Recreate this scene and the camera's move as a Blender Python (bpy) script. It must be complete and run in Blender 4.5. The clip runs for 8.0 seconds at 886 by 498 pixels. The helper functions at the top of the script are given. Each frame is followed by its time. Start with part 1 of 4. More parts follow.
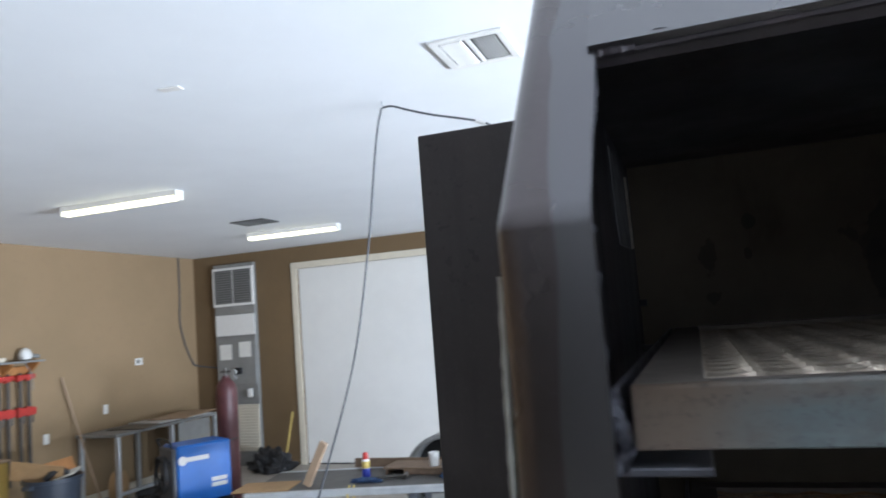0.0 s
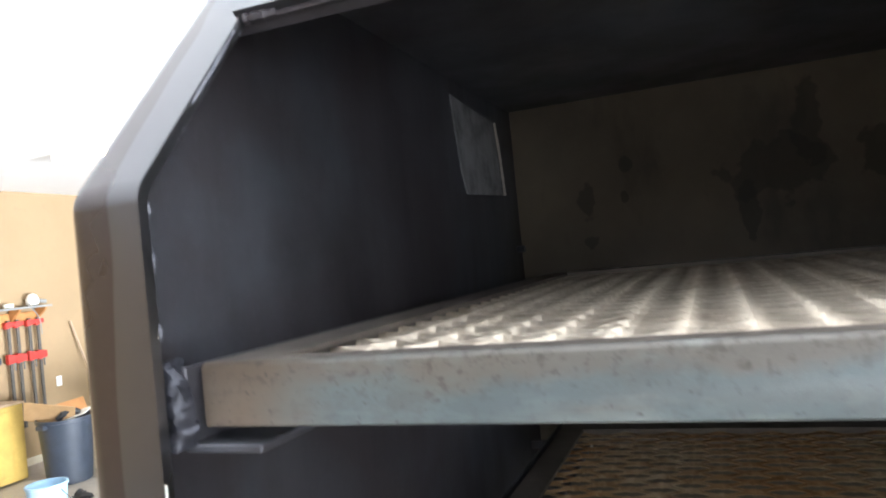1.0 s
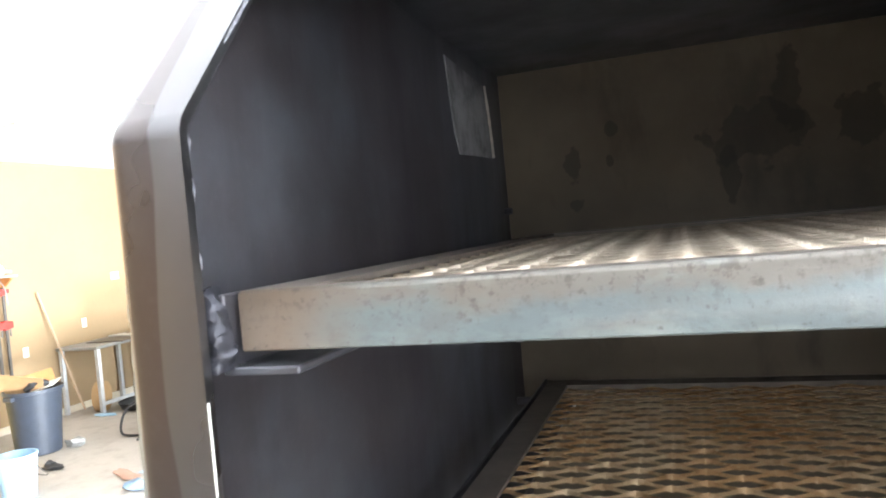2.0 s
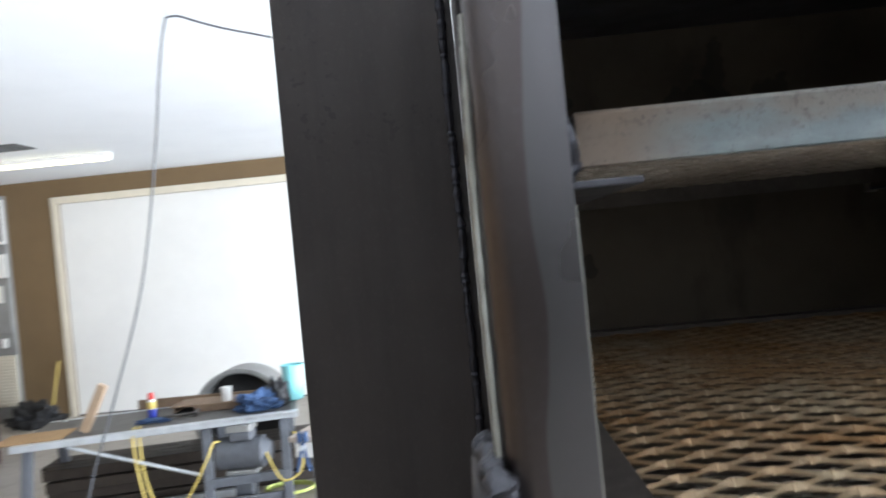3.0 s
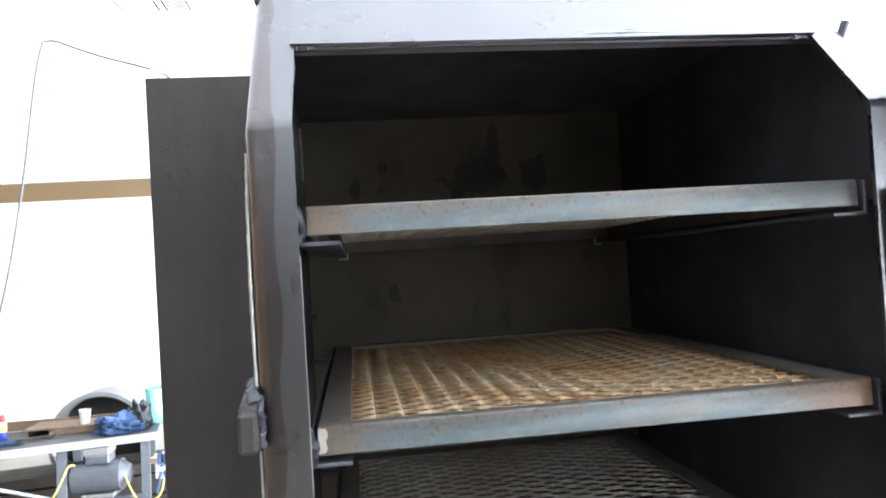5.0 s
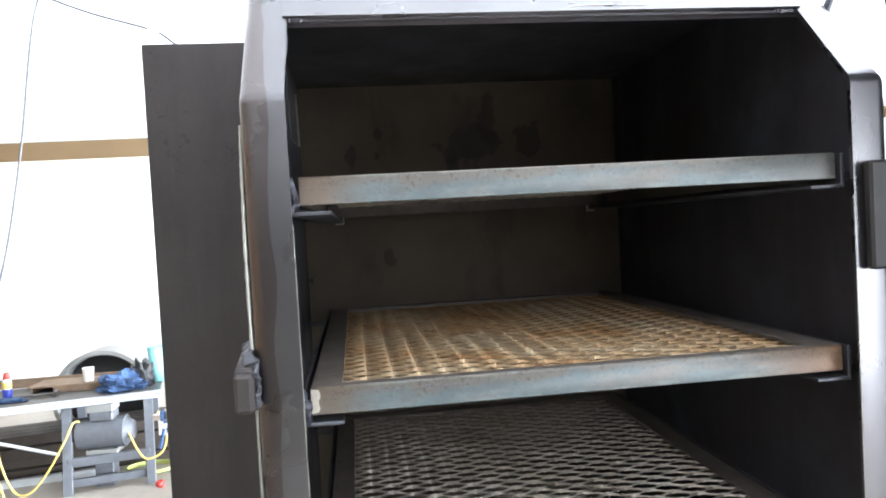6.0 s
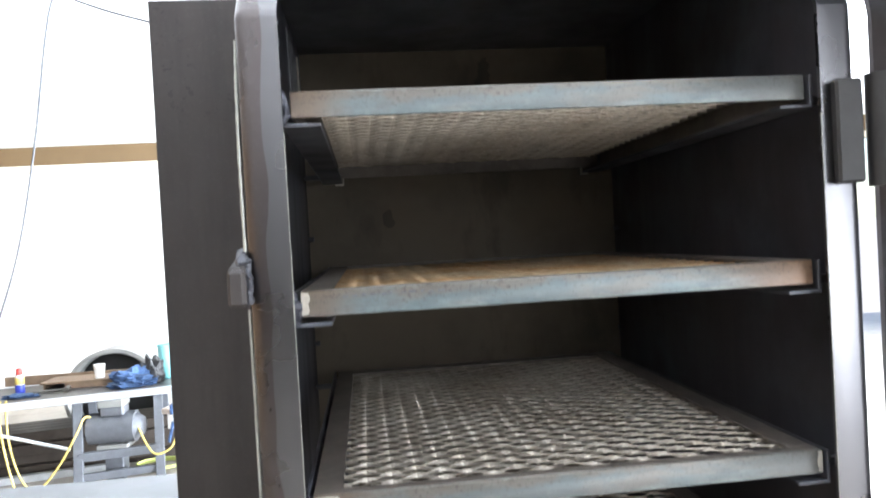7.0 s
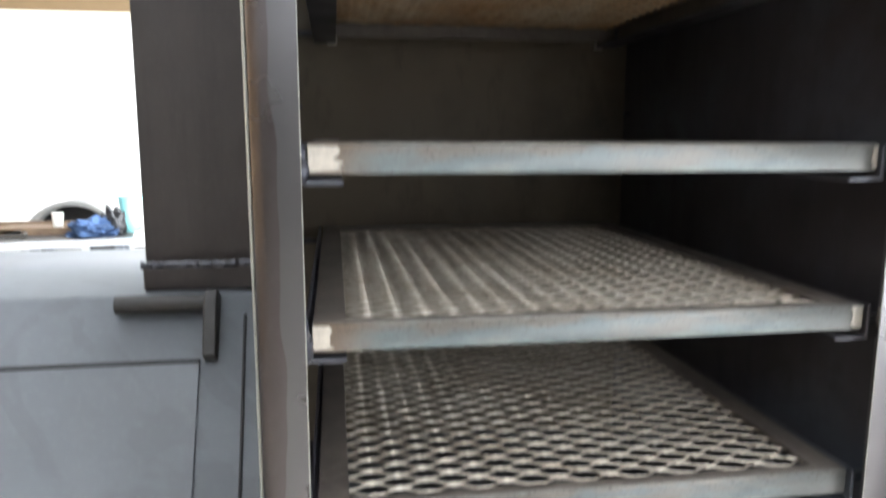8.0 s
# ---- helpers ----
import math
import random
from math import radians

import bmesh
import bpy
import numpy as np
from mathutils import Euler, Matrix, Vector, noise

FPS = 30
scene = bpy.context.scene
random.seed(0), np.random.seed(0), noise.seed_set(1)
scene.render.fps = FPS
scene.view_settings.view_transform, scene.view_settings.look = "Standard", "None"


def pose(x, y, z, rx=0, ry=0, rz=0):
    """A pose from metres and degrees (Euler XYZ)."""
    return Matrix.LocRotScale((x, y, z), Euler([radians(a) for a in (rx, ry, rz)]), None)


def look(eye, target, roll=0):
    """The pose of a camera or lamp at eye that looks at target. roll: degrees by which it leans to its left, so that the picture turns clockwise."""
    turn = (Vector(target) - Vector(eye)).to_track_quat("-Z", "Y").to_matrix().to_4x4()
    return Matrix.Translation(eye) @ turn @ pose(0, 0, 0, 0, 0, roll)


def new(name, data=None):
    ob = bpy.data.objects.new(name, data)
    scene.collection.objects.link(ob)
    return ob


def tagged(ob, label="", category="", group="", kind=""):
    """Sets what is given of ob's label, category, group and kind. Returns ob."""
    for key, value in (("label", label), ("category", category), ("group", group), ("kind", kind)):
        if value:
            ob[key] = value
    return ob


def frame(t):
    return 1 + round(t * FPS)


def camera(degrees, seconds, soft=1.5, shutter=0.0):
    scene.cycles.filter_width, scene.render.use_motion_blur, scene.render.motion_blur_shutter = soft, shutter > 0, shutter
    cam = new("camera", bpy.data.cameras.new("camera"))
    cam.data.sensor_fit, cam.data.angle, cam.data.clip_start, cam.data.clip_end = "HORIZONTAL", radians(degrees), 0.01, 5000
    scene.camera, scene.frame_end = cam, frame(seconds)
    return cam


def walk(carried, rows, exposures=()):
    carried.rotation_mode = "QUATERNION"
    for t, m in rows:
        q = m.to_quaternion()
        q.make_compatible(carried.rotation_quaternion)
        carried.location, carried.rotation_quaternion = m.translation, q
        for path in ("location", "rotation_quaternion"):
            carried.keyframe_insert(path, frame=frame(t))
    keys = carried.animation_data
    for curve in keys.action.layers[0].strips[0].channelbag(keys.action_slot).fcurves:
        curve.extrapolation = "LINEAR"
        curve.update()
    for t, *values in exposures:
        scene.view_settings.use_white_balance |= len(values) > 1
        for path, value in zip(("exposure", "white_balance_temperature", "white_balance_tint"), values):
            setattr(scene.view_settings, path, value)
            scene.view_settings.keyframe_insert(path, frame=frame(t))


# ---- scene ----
cam = camera(63.4, 8.0, soft=1.8, shutter=0.4)
PATH = [
    (0, (0.033, -0.345, 2.016), (-0.615, 1.537, 2.215), -4.4),
    (0.3, (0.117, -0.324, 2.016), (-0.635, 1.519, 2.197), -4.8),
    (0.5, (0.171, -0.300, 2.029), (-0.569, 1.550, 2.199), -4.8),
    (0.7, (0.196, -0.277, 2.028), (-0.464, 1.611, 2.114), -5.0),
    (1, (0.229, -0.273, 2.018), (-0.473, 1.599, 2.043), -5.6),
    (1.2, (0.239, -0.284, 2.007), (-0.442, 1.597, 2.017), -5.9),
    (1.5, (0.229, -0.293, 2.012), (-0.448, 1.589, 2.022), -6.1),
    (1.7, (0.220, -0.294, 2.012), (-0.427, 1.598, 1.990), -5.5),
    (2, (0.209, -0.301, 2.001), (-0.424, 1.595, 1.947), -5.2),
    (2.2, (0.196, -0.314, 2.000), (-0.473, 1.570, 1.930), -5.1),
    (3.3, (-0.144, -0.418, 1.899), (0.036, 1.576, 1.893), -5.8),
    (3.5, (-0.163, -0.446, 1.899), (0.114, 1.534, 1.877), -5.8),
    (4, (-0.099, -0.551, 1.909), (0.268, 1.415, 1.963), -5.0),
    (4.5, (0.021, -0.683, 1.909), (0.282, 1.299, 1.991), -3.9),
    (6, (0.055, -0.768, 1.920), (0.298, 1.216, 1.857), -3.2),
    (6.5, (0.049, -0.792, 1.917), (0.276, 1.194, 1.865), -3.8),
    (7, (0.074, -0.814, 1.807), (0.289, 1.174, 1.777), -3.2),
    (7.3, (0.060, -0.825, 1.751), (0.289, 1.161, 1.728), -2.0),
    (7.5, (0.043, -0.808, 1.694), (0.314, 1.174, 1.653), -1.3),
    (7.7, (0.035, -0.776, 1.625), (0.312, 1.201, 1.480), -0.7),
    (8, (0.024, -0.709, 1.534), (0.320, 1.244, 1.220), 0.1),
]
EXPOSURES = [(0, -0.25, 5750, 10), (0.3, -0.2, 5800, 10), (0.8, 0.9, 6100, 10), (1.2, 1.85, 6350, 10), (1.6, 2.15, 6400, 10), (2.2, 2.2, 6400, 10), (3.3, -0.05, 6000, 10), (3.6, -0.05, 6000, 10), (4.0, 0.5, 5950, 10),
             (4.4, 1.05, 5950, 10), (5.8, 1.5, 6150, 10), (7.0, 1.55, 6200, 10), (8.0, 1.6, 6400, 10)]
walk(cam, [(t, look(eye, target, roll)) for t, eye, target, roll in PATH], EXPOSURES)

# ---- light ----
world = bpy.data.worlds.new("daylight")
scene.world = world
world.use_nodes = True
wn = world.node_tree
sky = wn.nodes.new("ShaderNodeTexSky")
sky.sky_type, sky.sun_disc = "NISHITA", False
sky.sun_elevation, sky.sun_rotation = radians(50), radians(220)
wn.links.new(sky.outputs[0], wn.nodes["Background"].inputs[0])
wn.nodes["Background"].inputs[1].default_value = 0.12


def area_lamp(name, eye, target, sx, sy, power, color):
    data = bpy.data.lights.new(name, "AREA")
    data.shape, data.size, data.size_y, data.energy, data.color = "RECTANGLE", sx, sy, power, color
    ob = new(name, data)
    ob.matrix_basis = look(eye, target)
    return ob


# added lamp: stands in for ground bounce, aimed up at the ceiling
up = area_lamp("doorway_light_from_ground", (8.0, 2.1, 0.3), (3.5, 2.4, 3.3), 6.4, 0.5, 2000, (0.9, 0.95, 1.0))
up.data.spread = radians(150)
# fill lamps added in unseen doorways of the east wall
area_lamp("doorway_light_side", (7.98, 2.1, 1.5), (0, 2.1, 1.5), 6.4, 2.4, 200, (0.9, 0.95, 1.0))
area_lamp("back_doorway_light", (7.98, -8.0, 1.35), (0, -8.0, 1.35), 8.0, 2.6, 400, (0.9, 0.95, 1.0))


sun = bpy.data.lights.new("sun", "SUN")
sun.energy, sun.angle, sun.color = 3.0, radians(0.5), (1.0, 0.95, 0.88)
new("sun", sun).matrix_basis = look((-10.3, -12.3, 19.1), (0, 0, 0))


# ---- materials ----
BACK_Y = 0.819


class Mat:
    """A node material with a Principled shader, and short ways to add to it."""

    def __init__(self, name, color, rough=0.6, metal=0.0, spec=0.5):
        self.m = bpy.data.materials.new(name)
        self.m.use_nodes = True
        self.t = self.m.node_tree
        self.b = self.t.nodes["Principled BSDF"]
        self.b.inputs["Roughness"].default_value = rough
        self.b.inputs["Metallic"].default_value = metal
        self.b.inputs["Specular IOR Level"].default_value = spec
        self.co = self.t.nodes.new("ShaderNodeTexCoord").outputs["Object"]
        rgb = self.t.nodes.new("ShaderNodeRGB")
        rgb.outputs[0].default_value = (*color, 1)
        self.col = rgb.outputs[0]

    def noise(self, scale, detail=4, rough=0.6, stretch=(1, 1, 1), shift=(0, 0, 0), distort=0.0):
        mp = self.t.nodes.new("ShaderNodeMapping")
        mp.inputs["Scale"].default_value = stretch
        mp.inputs["Location"].default_value = shift
        self.t.links.new(self.co, mp.inputs[0])
        n = self.t.nodes.new("ShaderNodeTexNoise")
        n.inputs["Scale"].default_value, n.inputs["Detail"].default_value, n.inputs["Roughness"].default_value = scale, detail, rough
        n.inputs["Distortion"].default_value = distort
        self.t.links.new(mp.outputs[0], n.inputs["Vector"])
        return n.outputs["Fac"]

    def ramp(self, fac, lo, hi, vlo=0.0, vhi=1.0):
        n = self.t.nodes.new("ShaderNodeMapRange")
        for i, v in enumerate((lo, hi, vlo, vhi)):
            n.inputs[i + 1].default_value = v
        self.t.links.new(fac, n.inputs[0])
        return n.outputs[0]

    def axis(self, i):
        n = self.t.nodes.new("ShaderNodeSeparateXYZ")
        self.t.links.new(self.co, n.inputs[0])
        return n.outputs[i]

    def math(self, op, a, b):
        n = self.t.nodes.new("ShaderNodeMath")
        n.operation = op
        for i, v in enumerate((a, b)):
            if isinstance(v, (int, float)):
                n.inputs[i].default_value = v
            else:
                self.t.links.new(v, n.inputs[i])
        return n.outputs[0]

    def mix(self, fac, color):
        n = self.t.nodes.new("ShaderNodeMix")
        n.data_type = "RGBA"
        self.t.links.new(fac, n.inputs[0])
        self.t.links.new(self.col, n.inputs[6])
        n.inputs[7].default_value = (*color, 1)
        self.col = n.outputs[2]
        return self

    def spots(self, scale, lo, hi, color, amount=1.0, **k):
        return self.mix(self.ramp(self.noise(scale, **k), lo, hi, 0, amount), color)

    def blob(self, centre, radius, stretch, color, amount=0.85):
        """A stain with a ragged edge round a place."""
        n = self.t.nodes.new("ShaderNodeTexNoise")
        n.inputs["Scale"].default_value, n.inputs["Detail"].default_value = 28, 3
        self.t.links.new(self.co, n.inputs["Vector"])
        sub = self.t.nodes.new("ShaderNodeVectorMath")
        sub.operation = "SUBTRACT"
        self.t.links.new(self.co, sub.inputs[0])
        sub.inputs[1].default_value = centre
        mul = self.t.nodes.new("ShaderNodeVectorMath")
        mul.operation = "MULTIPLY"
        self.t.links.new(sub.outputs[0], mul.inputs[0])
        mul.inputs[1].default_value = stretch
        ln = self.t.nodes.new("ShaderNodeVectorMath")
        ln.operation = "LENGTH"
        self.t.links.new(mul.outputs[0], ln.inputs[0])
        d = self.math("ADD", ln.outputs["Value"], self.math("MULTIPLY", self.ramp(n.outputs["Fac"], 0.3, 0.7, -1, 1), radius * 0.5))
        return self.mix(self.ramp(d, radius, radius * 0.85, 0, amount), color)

    def random_tint(self, color, amount):
        o = self.t.nodes.new("ShaderNodeObjectInfo")
        return self.mix(self.ramp(o.outputs["Random"], 0, 1, 0, amount), color)

    def bump(self, fac, strength=0.2, dist=0.002):
        n = self.t.nodes.new("ShaderNodeBump")
        n.inputs["Strength"].default_value, n.inputs["Distance"].default_value = strength, dist
        self.t.links.new(fac, n.inputs["Height"])
        self.t.links.new(n.outputs[0], self.b.inputs["Normal"])
        return self

    def rough(self, fac):
        self.t.links.new(fac, self.b.inputs["Roughness"])
        return self

    def done(self):
        self.t.links.new(self.col, self.b.inputs["Base Color"])
        return self.m


def plain(name, color, rough=0.6, metal=0.0, vary=0.25, scale=12):
    q = Mat(name, color, rough, metal)
    dark = tuple(c * (1 - vary) for c in color)
    q.spots(scale, 0.35, 0.7, dark)
    q.spots(scale * 7, 0.4, 0.75, tuple(c * (1 - vary * 0.6) for c in color), 0.7)
    return q.bump(q.noise(scale * 12), 0.1, 0.001).done()


def steel(name, color, brown, rough, metal, vertical=True):
    q = Mat(name, color, rough, metal)
    st = (1, 1, 0.12) if vertical else (0.12, 1, 1)
    q.spots(5, 0.4, 0.72, brown, 0.8)
    q.spots(26, 0.45, 0.7, tuple(c * 0.62 for c in color), 0.6, stretch=st)
    q.spots(170, 0.55, 0.8, tuple(min(1, c * 1.5) for c in color), 0.35)
    q.rough(q.ramp(q.noise(9, stretch=st), 0.3, 0.75, rough - 0.1, rough + 0.14))
    return q.bump(q.noise(240, 6), 0.08 if vertical else 0.03, 0.001)


M_DUCT = steel("mill_scale_steel", (0.052, 0.044, 0.042), (0.038, 0.03, 0.028), 0.5, 0.3).done()
q = steel("pitted_mill_scale_steel", (0.052, 0.044, 0.042), (0.038, 0.03, 0.028), 0.5, 0.3)
pits = q.math("MULTIPLY", q.ramp(q.noise(75, 2), 0.62, 0.66), q.math("MULTIPLY", q.ramp(q.noise(6, 2, shift=(4, 0, 0)), 0.48, 0.58), q.ramp(q.axis(2), 0.7, 0.82, 0, 0.45)))
q.mix(pits, (0.012, 0.011, 0.011))
M_FLUE = q.done()
q = Mat("frame_steel", (0.14, 0.126, 0.127), 0.3, 0.95)
q.spots(4, 0.36, 0.72, (0.095, 0.075, 0.07), 0.75, stretch=(2.5, 1, 0.3), detail=3)
q.spots(22, 0.4, 0.75, (0.105, 0.094, 0.094), 0.4, stretch=(1, 1, 0.12))
q.spots(160, 0.5, 0.8, (0.17, 0.155, 0.155), 0.2)
q.rough(q.ramp(q.noise(6), 0.3, 0.75, 0.25, 0.33))
q.bump(q.noise(300, 3), 0.03, 0.0004)
edge = q.math("ADD", q.axis(0), q.math("MULTIPLY", q.ramp(q.noise(5, detail=2), 0.3, 0.7, -1, 1), 0.009))
q.mix(q.ramp(edge, -0.03, -0.0285), (0.165, 0.16, 0.166))
M_FRAME = q.done()
q = steel("cabinet_inside_side", (0.062, 0.057, 0.064), (0.054, 0.044, 0.047), 0.42, 0.4)
# bluish-grey clouds put the steel's reflected sheen into its colour
q.spots(2.4, 0.46, 0.66, (0.105, 0.118, 0.14), 0.85, detail=4, distort=0.6)
q.spots(7, 0.52, 0.7, (0.09, 0.1, 0.118), 0.5, shift=(2, 1, 0))
q.spots(9, 0.5, 0.72, (0.035, 0.032, 0.034), 0.6)
M_INSIDE = q.done()
q = Mat("cabinet_back_plate", (0.138, 0.109, 0.075), 0.48, 0.2)
q.spots(3, 0.42, 0.68, (0.062, 0.051, 0.038), 0.9)
q.spots(60, 0.5, 0.8, (0.145, 0.12, 0.078), 0.3)
q.spots(14, 0.55, 0.7, (0.05, 0.042, 0.033), 0.6, stretch=(1, 1, 0.4))
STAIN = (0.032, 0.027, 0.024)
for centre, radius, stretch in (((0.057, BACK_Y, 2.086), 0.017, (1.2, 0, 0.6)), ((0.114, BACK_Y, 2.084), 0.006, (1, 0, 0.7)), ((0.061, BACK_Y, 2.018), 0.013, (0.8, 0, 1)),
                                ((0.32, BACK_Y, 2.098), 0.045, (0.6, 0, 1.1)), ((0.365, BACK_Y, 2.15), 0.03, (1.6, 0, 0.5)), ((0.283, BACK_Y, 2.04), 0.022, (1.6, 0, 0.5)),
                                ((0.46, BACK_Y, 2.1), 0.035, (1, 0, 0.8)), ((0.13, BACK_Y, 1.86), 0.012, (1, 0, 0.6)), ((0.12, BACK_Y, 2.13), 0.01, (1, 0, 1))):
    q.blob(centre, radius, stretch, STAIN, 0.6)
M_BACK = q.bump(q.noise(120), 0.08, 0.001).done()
def bar_steel(name, left, right):
    """Ground steel angle, blue-grey with a brown top edge and heat-tinted ends."""
    q = Mat(name, (0.128, 0.16, 0.166), 0.46, 0.45)
    q.spots(9, 0.5, 0.66, (0.17, 0.13, 0.1), 0.6, stretch=(0.5, 1, 3))
    q.spots(12, 0.5, 0.56, (0.08, 0.105, 0.112), 0.6, stretch=(0.5, 1, 1.4), detail=6, rough=0.7)
    q.spots(5, 0.45, 0.7, (0.1, 0.115, 0.12), 0.6, stretch=(1, 1, 0.4))
    q.spots(26, 0.52, 0.66, (0.095, 0.092, 0.085), 0.5, stretch=(0.6, 1, 1), detail=6, rough=0.75)
    band = q.math("ADD", q.axis(2), q.math("MULTIPLY", q.ramp(q.noise(22, detail=6, stretch=(0.6, 1, 1)), 0.3, 0.7, -1, 1), 0.009))
    q.mix(q.ramp(band, 0.018, 0.026, 0, 0.65), (0.145, 0.115, 0.09))
    q.mix(q.ramp(band, 0.003, -0.003, 0, 0.6), (0.22, 0.245, 0.235))
    end = q.math("ADD", q.axis(0), q.math("MULTIPLY", q.noise(9), 0.06))
    q.mix(q.ramp(end, 0.1, 0.05, 0, 0.85), left)
    q.mix(q.ramp(end, 0.5, 0.63, 0, 0.85), right)
    q.mix(q.math("MULTIPLY", q.ramp(q.noise(170, detail=4, rough=0.65), 0.53, 0.62), q.ramp(band, 0.014, 0.026, 0.15, 0.6)), (0.05, 0.044, 0.038))
    q.spots(48, 0.58, 0.72, (0.22, 0.235, 0.225), 0.45, detail=6, shift=(3, 0, 0), stretch=(0.4, 1, 1))
    q.spots(230, 0.61, 0.7, (0.042, 0.038, 0.035), 0.6, detail=3)
    q.random_tint((0.169, 0.148, 0.13), 0.2)
    return q.bump(q.noise(130), 0.16, 0.001).done()


M_RACK = bar_steel("ground_rack_steel", (0.165, 0.115, 0.08), (0.122, 0.118, 0.11))
M_RACKHEAT = bar_steel("heat_tinted_rack_steel", (0.155, 0.118, 0.09), (0.21, 0.112, 0.06))
q = Mat("rack_flat_leg", (0.16, 0.135, 0.115), 0.5, 0.4)
q.spots(14, 0.4, 0.7, (0.1, 0.083, 0.073), 0.9)
q.spots(70, 0.5, 0.75, (0.21, 0.18, 0.155), 0.5)
M_RACKTOP = q.bump(q.noise(150), 0.12, 0.001).done()
# for the frame's painted edge highlights and the pale bead on its head
M_EDGE = plain("pale_ground_edge", (0.42, 0.42, 0.38), 0.3, 0.6, 0.3, 60)
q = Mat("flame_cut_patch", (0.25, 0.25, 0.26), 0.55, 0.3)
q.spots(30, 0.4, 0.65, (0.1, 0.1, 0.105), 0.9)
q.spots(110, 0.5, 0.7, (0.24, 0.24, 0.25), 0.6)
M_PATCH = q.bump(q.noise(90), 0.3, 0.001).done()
M_HINGE = plain("dark_hinge_steel", (0.03, 0.027, 0.026), 0.5, 0.2, 0.3, 40)
M_WELD = plain("weld_bead", (0.085, 0.085, 0.098), 0.45, 0.5, 0.4, 90)
M_BLUEWELD = plain("blued_weld", (0.05, 0.05, 0.062), 0.4, 0.5, 0.5, 110)
# for ground corners, the bright rail strips and the slot's painted lit edge
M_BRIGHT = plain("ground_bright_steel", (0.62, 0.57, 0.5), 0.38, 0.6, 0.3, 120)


def mesh_steel(name, base, rust, amount):
    q = Mat(name, base, 0.4, 0.62)
    q.spots(6, 0.38, 0.62, rust, amount)
    q.spots(38, 0.5, 0.68, tuple(c * 0.5 for c in rust), amount * 0.8)
    q.spots(120, 0.55, 0.7, tuple(min(1, c * 1.6) for c in base), 0.4)
    return q.bump(q.noise(300), 0.15, 0.001).done()


M_MESH_PALE = mesh_steel("pale_expanded_steel", (0.54, 0.47, 0.38), (0.36, 0.28, 0.21), 0.55)
M_MESH_RUST = mesh_steel("rusty_expanded_steel", (0.44, 0.34, 0.22), (0.38, 0.185, 0.06), 0.75)
M_MESH_GREY = mesh_steel("grey_expanded_steel", (0.42, 0.375, 0.32), (0.27, 0.22, 0.17), 0.6)

q = Mat("grey_primer", (0.1275, 0.1371, 0.1498), 0.5, 0.1)
q.spots(4, 0.4, 0.7, (0.102, 0.1084, 0.1179), 0.8)
q.spots(2.2, 0.62, 0.7, (0.0765, 0.07969, 0.08611), 0.6, distort=1.5)
q.spots(90, 0.5, 0.8, (0.1658, 0.1785, 0.1913), 0.3)
q.spots(3.1, 0.56, 0.6, (0.09, 0.094, 0.102), 0.3, distort=2.5, detail=2, shift=(1.3, 0, 0.4))
M_PRIMER = q.bump(q.noise(160), 0.1, 0.001).done()

q = Mat("white_ceiling_paint", (0.8, 0.82, 0.84), 0.85)
q.spots(1.2, 0.4, 0.7, (0.76, 0.78, 0.8), 0.8)
M_CEIL = q.bump(q.noise(90), 0.12, 0.002).done()
q = Mat("tan_wall_paint", (0.3, 0.208, 0.115), 0.75)
q.spots(1.5, 0.4, 0.7, (0.27, 0.19, 0.104), 0.9)
q.spots(11, 0.55, 0.75, (0.265, 0.182, 0.105), 0.5)
M_WALL = q.bump(q.noise(110), 0.15, 0.002).done()
# the north wall takes the tan wall's pattern in a darker brown
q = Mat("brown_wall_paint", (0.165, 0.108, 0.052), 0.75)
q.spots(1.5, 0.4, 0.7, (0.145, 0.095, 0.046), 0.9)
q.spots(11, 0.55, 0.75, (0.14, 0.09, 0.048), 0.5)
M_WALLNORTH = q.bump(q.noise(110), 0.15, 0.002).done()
q = Mat("concrete_floor", (0.42, 0.385, 0.34), 0.6)
q.spots(0.8, 0.35, 0.7, (0.34, 0.31, 0.27), 0.9)
q.spots(5, 0.5, 0.72, (0.27, 0.24, 0.2), 0.7)
q.spots(40, 0.5, 0.75, (0.48, 0.44, 0.4), 0.5)
M_FLOOR = q.bump(q.noise(60), 0.15, 0.003).done()
# for the unseen south wall, dark so that little light bounces back
M_BACKWALL = plain("dark_wall_boards", (0.06, 0.045, 0.032), 0.7, 0, 0.3, 3)
M_DOORWHITE = plain("white_door_enamel", (0.78, 0.77, 0.74), 0.45, 0, 0.05, 3)
M_TRIM = plain("cream_trim", (0.68, 0.62, 0.5), 0.55, 0, 0.12, 8)
M_WHITE = plain("white_plastic", (0.78, 0.77, 0.74), 0.45, 0, 0.06, 20)
M_BLACK = plain("black_rubber", (0.02, 0.02, 0.022), 0.6, 0, 0.3, 30)
M_BIN = plain("dark_blue_plastic", (0.035, 0.045, 0.065), 0.5, 0, 0.25, 9)
M_BLUE = plain("blue_enamel", (0.02, 0.15, 0.55), 0.35, 0, 0.12, 8)
M_LBLUE = plain("pale_blue_plastic", (0.36, 0.55, 0.72), 0.45, 0, 0.12, 12)
M_CLOTH = plain("blue_cloth", (0.05, 0.1, 0.22), 0.9, 0, 0.6, 25)
M_TEAL = plain("teal_plastic", (0.3, 0.72, 0.75), 0.35, 0, 0.1, 15)
M_TABLE = plain("worn_table_steel", (0.13, 0.125, 0.12), 0.5, 0.4, 0.35, 8)
M_RAIL = plain("bright_tube_steel", (0.62, 0.65, 0.68), 0.35, 0.5, 0.2, 10)
